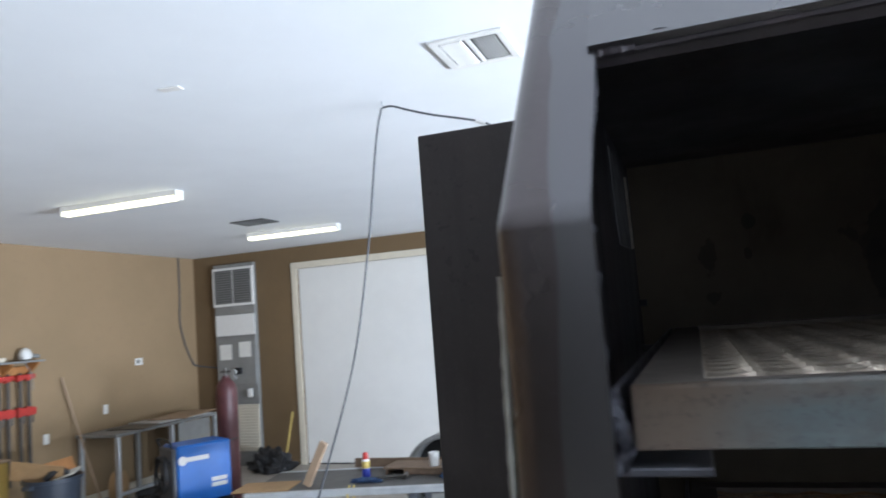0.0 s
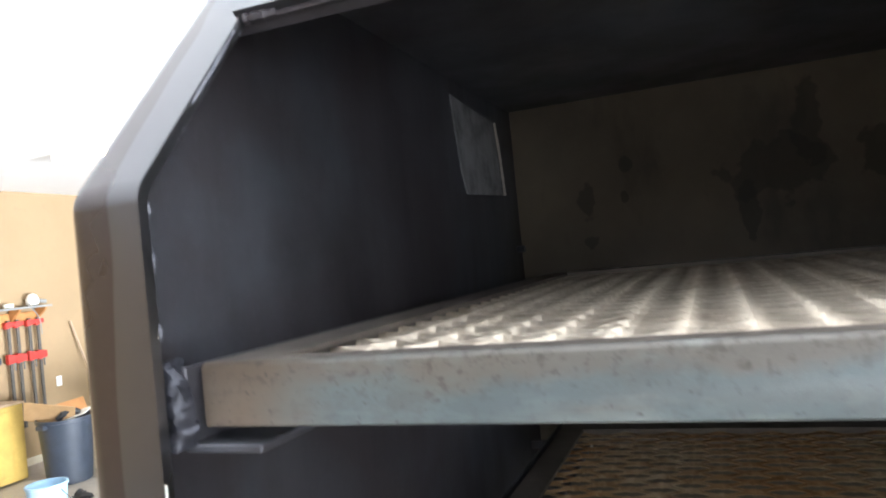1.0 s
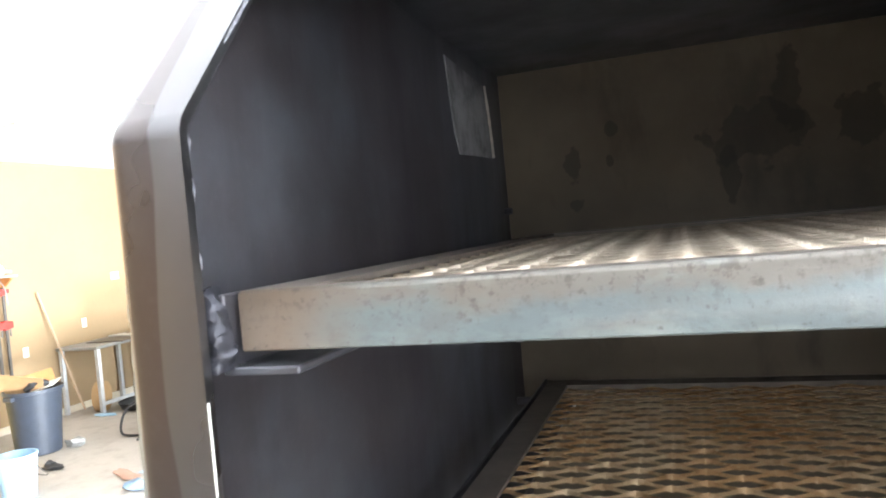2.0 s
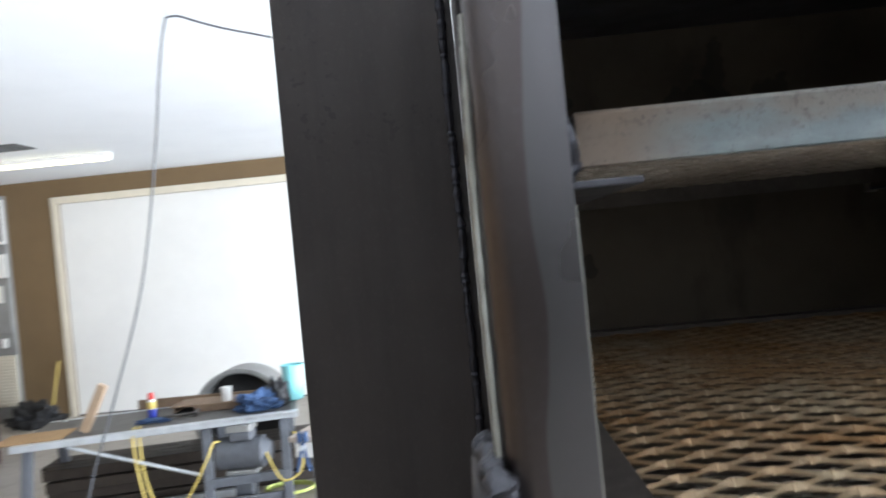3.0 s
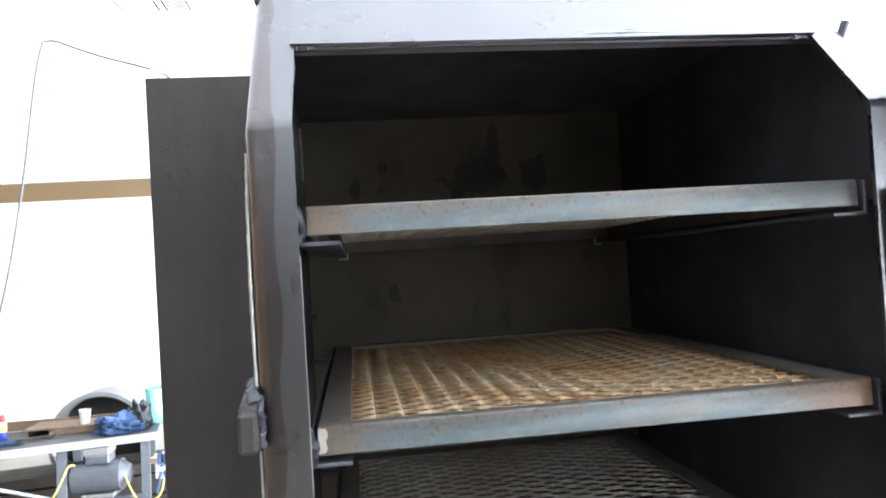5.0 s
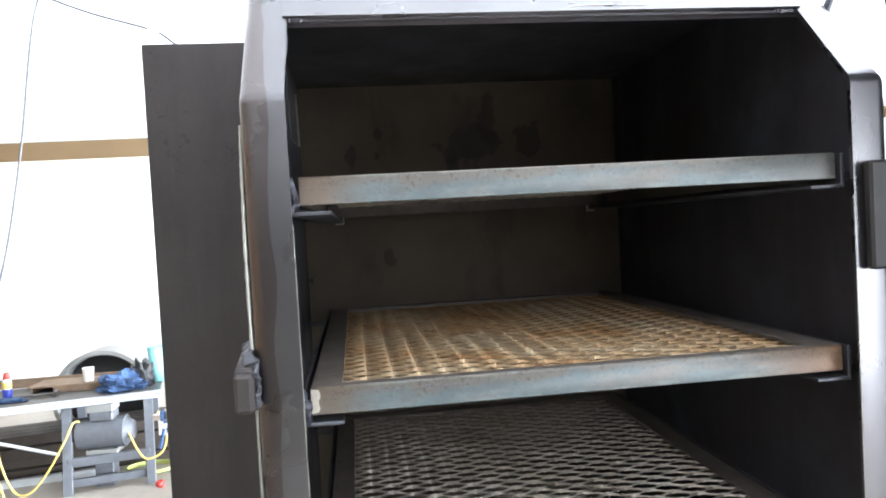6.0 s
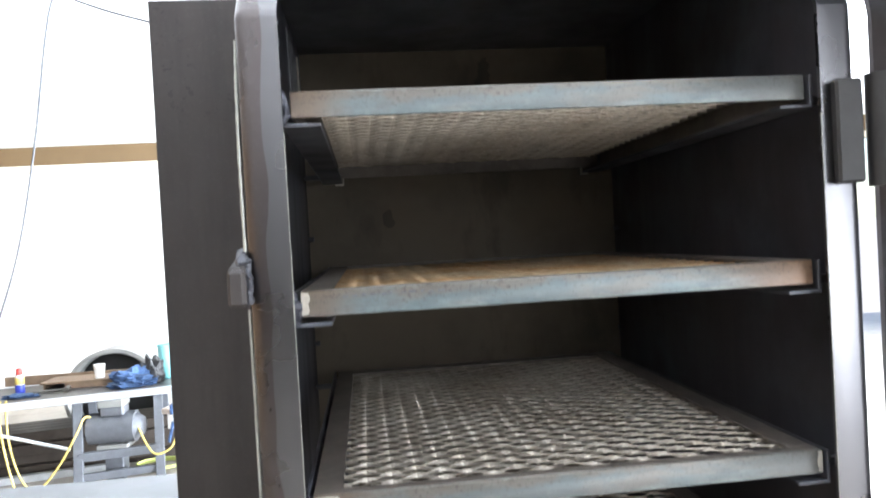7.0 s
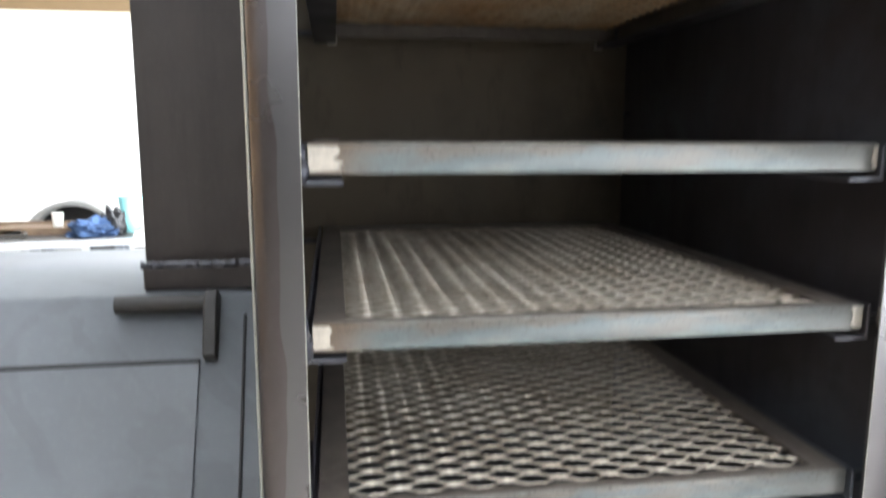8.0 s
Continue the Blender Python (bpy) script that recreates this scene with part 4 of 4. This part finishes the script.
yb = thing("ochre_cabinet", (-7.45, 5.2, 0), "low ochre painted cabinet with clutter on top", "cabinet")
part("body", box(-0.28, 0.28, -0.7, 0.38, 0.02, 0.86, 0.01), M_YBOX, yb)
part("top", box(-0.29, 0.3, -0.71, 0.39, 0.8605, 0.885, 0.003), M_WOOD, yb)
for y in (-0.33, 0.03):
    part("drawer_front", box(0.281, 0.3, y - 0.16, y + 0.16, 0.1, 0.8, 0.004), M_YBOX, yb)
single("parts_box", box(-0.1, 0.1, -0.14, 0.14, 0, 0.12, 0.006), M_YELLOW, "yellow parts box on the low cabinet", "box", (-7.4, 5.25, 0.886))
single("carton", box(-0.09, 0.09, -0.1, 0.1, 0, 0.08, 0.004), M_PAPER, "pale open carton on the low cabinet", "box", (-7.42, 4.95, 0.886), 15)

# bench with plates on it
bn = thing("wall_bench", (-7.35, 7.95, 0), "grey metal bench with panels, against the wall", "bench")
part("top", box(-0.38, 0.3, -0.95, 1.1, 0.86, 0.9, 0.006), M_ACGREY, bn)
for y in (-0.9, 0.1, 1.05):
    part("leg", box(0.24, 0.29, y - 0.025, y + 0.025, 0, 0.86), M_RAIL, bn)
    part("leg", box(-0.36, -0.31, y - 0.025, y + 0.025, 0, 0.86), M_RAIL, bn)
part("side_sheet", box(0.292, 0.3, 0.2, 0.9, 0.15, 0.855, 0.002), M_ACGREY, bn, "pale sheet leaning under the top")
part("stretcher", box(0.245, 0.285, -0.87, 0.07, 0.12, 0.16), M_RAIL, bn)
for k, (y, tw, m, nm) in enumerate(((-0.1, 5, M_STEELBAR, "dark"), (0.35, -7, M_RAIL, "bright"), (0.6, 12, M_WOOD, "rusty"))):
    single("steel_sheet", box(-0.28, 0.3, -0.5, 0.5, 0, 0.012, 0.002), m, nm + " flat sheet lying on the bench", "sheet", (-7.3, 7.95 + y, 0.902 + 0.0135 * k), tw, "sheets on the bench")
single("brown_disc", rod((0, 0, 0.24), (0.1, 0.04, 0.24), 0.2, 22), M_CARD, "brown round disc standing on edge by the bench", "disc", (-7.3, 7.2, -0.035), 0)
dp = thing("drain_pan", (-6.8, 7.5, 0), "black shallow pan lying on the floor", "pan")
part("pan_body", lathe([(0.2, 0.0), (0.3, 0.01), (0.34, 0.1), (0.33, 0.1), (0.29, 0.03), (0.1, 0.025)], 26), M_BLACK, dp)

# rubbish bin, bucket and floor litter
bi = thing("rubbish_bin", (-6.55, 5.58, 0), "dark blue round plastic bin overflowing with scrap cardboard", "bin")
part("body", lathe([(0.215, 0.0), (0.225, 0.01), (0.25, 0.35), (0.275, 0.66), (0.295, 0.665), (0.295, 0.7), (0.28, 0.7), (0.262, 0.66), (0.24, 0.4), (0.1, 0.38)], 32), M_BIN, bi)
for s in (-1, 1):
    part("handle", box(-0.06, 0.06, s * 0.3 - 0.03, s * 0.3 + 0.03, 0.62, 0.67, 0.01), M_BIN, bi)
part("card_scrap", move(box(-0.3, 0.22, -0.006, 0.006, -0.1, 0.12, 0.002), pose(-0.05, -0.1, 0.74, 20, 12, 30)), M_CARD, bi, "torn brown cardboard")
part("card_scrap", move(box(-0.2, 0.2, -0.005, 0.005, -0.08, 0.1, 0.002), pose(-0.1, 0.12, 0.74, -25, -8, 60)), M_ORANGEWOOD, bi, "orange board scrap")
part("paper_scrap", move(box(-0.15, 0.15, -0.11, 0.11, -0.004, 0.004, 0.002), pose(0.1, 0.06, 0.71, 12, -15, 20)), M_PAPER, bi, "white paper scrap")
part("dark_scrap", tube([(0.0, -0.1, 0.68), (0.08, -0.03, 0.76), (0.16, 0.06, 0.73)], 0.03, 8, 5, 0.3), M_BLACK, bi)
bk = thing("plastic_bucket", (-5.44, 4.37, 0), "translucent pale blue plastic bucket on the floor", "bucket")
part("body", lathe([(0.13, 0), (0.135, 0.01), (0.165, 0.36), (0.175, 0.365), (0.175, 0.385), (0.16, 0.385), (0.13, 0.03)], 28), M_LBLUE, bk)
part("bail", tube([(0.17, 0, 0.34), (0.2, 0.08, 0.22), (0.17, 0.16, 0.16), (0.05, 0.19, 0.14), (-0.1, 0.14, 0.2), (-0.17, 0, 0.34)], 0.004, 6, 6), M_STEELBAR, bk)


def litter(name, at, material, label, size, turn):
    b = bmesh.new()
    bmesh.ops.create_icosphere(b, subdivisions=2, radius=1)
    for v in b.verts:
        k = 1 + 0.55 * noise.noise(v.co * 2.1 + Vector((at[0], at[1], 0)))
        v.co = Vector((v.co.x * size[0] * k, v.co.y * size[1] * k, max(0.0, (v.co.z + 0.75) * size[2] * k)))
    single(name, b, material, label, "litter", (at[0], at[1], 0.001), turn, "litter on the floor")


litter("crumpled_rag", (-4.41, 4.66), M_GREYBLUE, "crumpled blue and white rag on the floor", (0.14, 0.08, 0.05), 20)
litter("crumpled_rag", (-4.83, 4.96), M_PINK, "flat reddish rag on the concrete floor", (0.22, 0.07, 0.015), -30)
litter("crumpled_rag", (-4.6, 5.1), M_LBLUE, "pale blue cloth lying on the floor", (0.16, 0.05, 0.02), 40)
litter("scrap", (-5.25, 5.97), M_STEELBAR, "small dark scrap on the floor", (0.06, 0.04, 0.05), 0)
litter("scrap", (-6.24, 5.77), M_ACGREY, "grey and white crushed can on the floor", (0.11, 0.07, 0.06), 30)
litter("scrap", (-5.8, 5.05), M_BLACK, "black bent scrap on the floor", (0.12, 0.04, 0.03), 10)
litter("scrap", (-5.95, 5.15), M_BLACK, "black bit of scrap on the floor", (0.05, 0.04, 0.03), 70)
litter("scrap", (-1.57, 5.05), M_RED, "small red cap on the floor", (0.03, 0.03, 0.03), 0)
litter("scrap", (-7.0, 7.0), M_LBLUE, "pale blue wrapper on the floor", (0.16, 0.05, 0.02), 10)

# ---- steel work table in front of the garage door ----
TZ = 0.71
wt = thing("steel_table", (-2.77, 5.456, 0), "long steel work table with bright tube edges", "table", turn=12)
part("tabletop", box(-1.0, 1.12, -0.36, 0.42, TZ - 0.02, TZ, 0.004), M_TABLE, wt)
part("front_rail", box(-1.0, 1.14, -0.42, -0.362, TZ - 0.05, TZ + 0.004, 0.006), M_RAIL, wt, "bright square tube")
part("rear_rail", box(-1.0, 1.14, 0.422, 0.47, TZ - 0.05, TZ + 0.002, 0.006), M_RAIL, wt)
for x in (0.42, 1.02, -0.9):
    for y0, y1 in ((-0.33, -0.5), (0.35, 0.5)):
        b = prism([(y0 - 0.03, TZ - 0.05), (y0 + 0.03, TZ - 0.05), (y1 + 0.03, 0.0), (y1 - 0.03, 0.0)], x - 0.035, x + 0.035, "x", 0.004)
        part("leg", b, M_GREYPAINT, wt, "grey steel leg")
part("rung", box(0.42, 1.02, -0.47, -0.42, 0.2, 0.27, 0.004), M_GREYPAINT, wt)
part("rung", box(0.42, 1.02, -0.49, -0.45, 0.05, 0.11, 0.004), M_GREYPAINT, wt)
part("brace", rod((-0.6, -0.38, TZ - 0.06), (0.36, -0.4, 0.3), 0.014, 10), M_RAIL, wt)

mo = thing("bench_motor", (-2.03, 5.27, 0.0), "grey electric motor on a pedestal under the table", "motor")
part("body", rod((-0.19, 0, 0.42), (0.17, 0, 0.42), 0.125, 24), M_GREYPAINT, mo)
part("end_bell", rod((0.17, 0, 0.42), (0.23, 0, 0.42), 0.11, 24, 0.07), M_GREYPAINT, mo)
part("terminal_box", box(-0.08, 0.1, -0.1, 0.06, 0.53, 0.6, 0.01), M_GREYPAINT, mo)
part("mount", box(-0.1, 0.1, -0.09, 0.09, 0.595, 0.655, 0.008), M_ACGREY, mo)
part("foot", box(-0.12, 0.12, -0.1, 0.1, 0.26, 0.3, 0.004), M_ACGREY, mo)
part("pedestal", box(-0.07, 0.07, -0.07, 0.07, 0.0, 0.262, 0.004), M_GREYPAINT, mo)

sc = thing("spray_can", (-2.82, 5.44, TZ), "blue and white spray can with a red cap and yellow band", "can")
part("can_body", lathe([(0.033, 0.002), (0.035, 0.008), (0.035, 0.15), (0.03, 0.165)], 20), M_WHITE, sc)
part("blue_label", lathe([(0.0352, 0.012), (0.0358, 0.013), (0.0358, 0.085), (0.0352, 0.086)], 20), plain("blue_print", (0.04, 0.06, 0.4), 0.4), sc, "blue printed label")
part("yellow_band", lathe([(0.0352, 0.09), (0.0358, 0.091), (0.0358, 0.145), (0.0352, 0.146)], 20), M_YELLOW, sc, "yellow label band")
part("cap", lathe([(0.03, 0.166), (0.026, 0.172), (0.022, 0.215), (0.014, 0.22)], 18), M_RED, sc, "red cap")
single("paper_cup", lathe([(0.035, 0), (0.037, 0.002), (0.047, 0.115), (0.049, 0.115), (0.047, 0.118), (0.034, 0.006)], 22), M_WHITE, "white paper cup standing on a wooden crate", "cup", (-2.25, 5.62, 0.775))
cr = thing("wooden_crate", (-2.4, 5.72, TZ), "low weathered wooden crate with a long back board", "crate")
part("front_board", box(-0.12, 0.38, -0.16, -0.145, 0.002, 0.062, 0.003), M_CRATE, cr)
part("lid_board", box(-0.32, 0.4, -0.162, 0.16, 0.0475, 0.0635, 0.003), M_CRATE, cr)
part("rear_board", box(-0.75, 0.38, 0.1605, 0.175, 0.002, 0.085, 0.003), M_CRATE, cr)
part("end_board", box(-0.3, -0.285, -0.14, 0.138, 0.002, 0.046, 0.003), M_CRATE, cr)
part("end_board", box(0.36, 0.375, -0.14, 0.138, 0.002, 0.046, 0.003), M_CRATE, cr)


def heap(name, at, size, material, label, category, seed):
    """A crumpled pile of cloth."""
    b = bmesh.new()
    bmesh.ops.create_icosphere(b, subdivisions=4, radius=1)
    for v in b.verts:
        n = noise.fractal(v.co * 1.7 + Vector((seed, 0, 0)), 1.0, 2.0, 4)
        f = noise.noise(v.co * 5 + Vector((0, seed, 0)))
        k = 1 + 0.45 * n + 0.16 * f
        v.co = Vector((v.co.x * size[0] * k, v.co.y * size[1] * k, max(0.0, (v.co.z + 0.55) * size[2] * k)))
    return single(name, b, material, label, category, at)


heap("blue_jacket", (-1.95, 5.5, TZ + 0.001), (0.21, 0.16, 0.085), M_CLOTH, "crumpled blue work jacket on the table", "jacket", 3.1)
heap("black_glove", (-1.8, 5.56, TZ + 0.001), (0.09, 0.08, 0.13), M_BLACK, "black work gloves beside the jacket", "gloves", 7.7)
heap("blue_rag", (-2.76, 5.3, TZ + 0.001), (0.14, 0.05, 0.02), M_CLOTH, "flat blue rag in front of the can", "rag", 1.3)
hm = thing("hammer", (-2.56, 5.42, TZ + 0.012), "steel hammer lying on the work table", "hammer", turn=12)
part("handle", rod((-0.2, 0, 0.006), (0.1, 0, 0.006), 0.012, 10), M_STEELBAR, hm)
part("head", rod((0.11, -0.06, 0.012), (0.11, 0.06, 0.012), 0.02, 12), M_STEELBAR, hm)
jg = thing("teal_jug", (-1.71, 5.77, TZ), "translucent teal plastic jug standing on the table", "jug")
part("body", lathe([(0.07, 0), (0.078, 0.01), (0.09, 0.27), (0.1, 0.3), (0.095, 0.3), (0.072, 0.02)], 24), M_TEAL, jg)

# second, wooden-topped table
t2 = thing("wooden_table", (-0.53, 5.0, 0), "low worn wooden-topped table with a white apron", "table", turn=-15)
part("tabletop", box(-0.75, 0.75, -0.72, 0.85, TZ - 0.05, TZ - 0.01, 0.004), M_BOARD, t2)
part("apron", box(-0.72, 0.72, -0.7, -0.68, TZ - 0.16, TZ - 0.052, 0.003), M_WHITE, t2, "white apron")
for x in (-0.6, -0.2, 0.6):
    for y in (-0.62, 0.75):
        part("leg", box(x - 0.025, x + 0.025, y - 0.025, y + 0.025, 0, TZ - 0.052), M_GREYPAINT, t2)
part("brace", rod((-0.2, -0.6, 0.1), (0.3, -0.6, TZ - 0.17), 0.012, 8), M_RAIL, t2)
sb = thing("squeeze_bottle", (-1.2, 5.85, TZ - 0.01), "white squeeze bottle with a black cap", "bottle")
part("body", lathe([(0.035, 0), (0.038, 0.01), (0.038, 0.14), (0.02, 0.19), (0.014, 0.2)], 20), M_WHITE, sb)
part("cap", lathe([(0.022, 0.201), (0.022, 0.25), (0.016, 0.256)], 16), M_BLACK, sb, "black cap")
single("cardboard_box", box(-0.14, 0.14, -0.1, 0.1, 0, 0.13, 0.004), M_CARD, "small brown cardboard box on the wooden table", "box", (-0.92, 5.8, TZ - 0.009))
sp = thing("spring_clamp", (-1.33, 4.44, TZ - 0.17), "blue spring clamp on the edge of the table", "clamp")
for s in (-1, 1):
    part("arm", rod((0.0, -0.02, 0.13), (s * 0.045, -0.03, -0.06), 0.011, 8), M_CLOTH, sp, "dark blue arm")
    part("jaw", box(s * 0.02 - 0.012, s * 0.02 + 0.012, -0.03, 0.03, 0.13, 0.2, 0.004), M_CLOTH, sp)
part("pivot", rod((0, -0.045, 0.1), (0, 0.004, 0.1), 0.018, 12), M_RAIL, sp)

# round open drum end behind the table
dm = thing("steel_drum", (-2.42, 6.6, 0), "pale-rimmed steel drum lying on its side, open end dark", "drum")
b = bmesh.new()
n = 40
prof = [(0.425, 0.0), (0.46, 0.0), (0.46, 0.35), (0.41, 0.35), (0.41, 0.02)]
rings = [[b.verts.new((r * math.cos(2 * math.pi * j / n), y - 0.2, 0.46 + r * math.sin(2 * math.pi * j / n))) for j in range(n)] for r, y in prof]
for a, c in zip(rings, rings[1:] + rings[:1]):
    for j in range(n):
        b.faces.new((a[j], a[(j + 1) % n], c[(j + 1) % n], c[j]))
bmesh.ops.recalc_face_normals(b, faces=b.faces)
part("rim", b, M_ACGREY, dm, "pale grey rim")
part("inside", rod((0, 0.02, 0.46), (0, 0.12, 0.46), 0.4095, 40), M_BLACK, dm, "dark inside")

# hoses on the floor and table
single("yellow_hose", tube([(-2.78, 5.12, TZ + 0.014), (-2.774, 5.09, 0.69), (-2.754, 5.06, 0.429), (-2.709, 5.06, 0.198), (-2.635, 5.06, 0.05), (-2.528, 5.06, 0.05), (-2.387, 5.06, 0.21), (-2.262, 5.08, 0.425), (-2.22, 5.16, 0.54), (-2.18, 5.26, 0.5)], 0.008, 8, 10), M_YELLOW, "yellow air hose hanging from the work table", "hose")
single("yellow_hose", tube([(-1.84, 5.2, 0.451), (-1.745, 5.14, 0.276), (-1.669, 5.12, 0.211), (-1.56, 5.14, 0.257), (-1.529, 5.17, 0.373), (-1.567, 5.22, 0.472), (-1.61, 5.27, 0.55)], 0.008, 8, 10), M_YELLOW, "yellow air hose looped beside the motor", "hose")
single("yellow_hose", tube([(-1.75 + 0.2 * math.cos(k * 0.8), 5.5 + 0.14 * math.sin(k * 0.8), 0.012 + 0.0015 * k) for k in range(22)], 0.008, 8, 5), M_HOSE, "coil of green-yellow hose on the floor", "hose")
single("yellow_hose", tube([(-2.82, 5.11, TZ + 0.014), (-2.79, 5.01, 0.65), (-2.745, 4.96, 0.394), (-2.687, 4.96, 0.09), (-2.62, 4.92, 0.012), (-2.36, 4.76, 0.012)], 0.008, 8, 8), M_YELLOW, "yellow air hose trailing down to the floor", "hose")
single("wood_offcut", move(box(-0.035, 0.035, -0.02, 0.02, -0.2, 0.2, 0.004), pose(0, 0, 0.195, 0, 28, 0)), M_WOOD, "pale wooden offcut leaning on the table", "offcut", (-3.12, 5.1, TZ))
single("brown_cloth", move(box(-0.25, 0.25, -0.2, 0.16, 0, 0.012, 0.005), pose(0, 0, 0)), M_CARD, "brown cloth spread over the table edge", "cloth", (-3.6, 5.1, TZ + 0.001), 12)

# dark clutter on the floor below the garage door's corner
heap("coiled_hose", (-6.1, 9.0, 0.001), (0.3, 0.2, 0.2), M_BLACK, "heap of black hoses and bags on the floor by the wall", "hoses", 5.2)
single("yellow_pole", rod((0, 0, 0.005), (-0.04, 0.38, 0.8), 0.012, 10), M_YELLOW, "yellow pole leaning on the wall beside the garage door", "pole", (-5.95, 9.08, 0))

# dark tube stack added to fill the dark zone under the work table
stock = thing("steel_stock", (-2.75, 5.85, 0), "stack of dark brown tubes added to fill the dark zone under the table", "steel stock", turn=12)
for row in range(4):
    for k in range(5 - row % 2):
        y = -0.24 + 0.118 * k + 0.059 * (row % 2)
        z = 0.002 + 0.09 * row
        end = random.uniform(-0.06, 0.06)
        part("tube", box(-1.1 + end, 1.25 + end, y - 0.057, y + 0.057, z, z + 0.087, 0.004), M_CRATE_DARK, stock)
single("pale_tube", box(-1.1, 0.8, -0.03, 0.03, 0.001, 0.06, 0.004), M_RAIL, "pale square tube lying on the floor before the stack", "tube", (-2.85, 5.38, 0), 12)
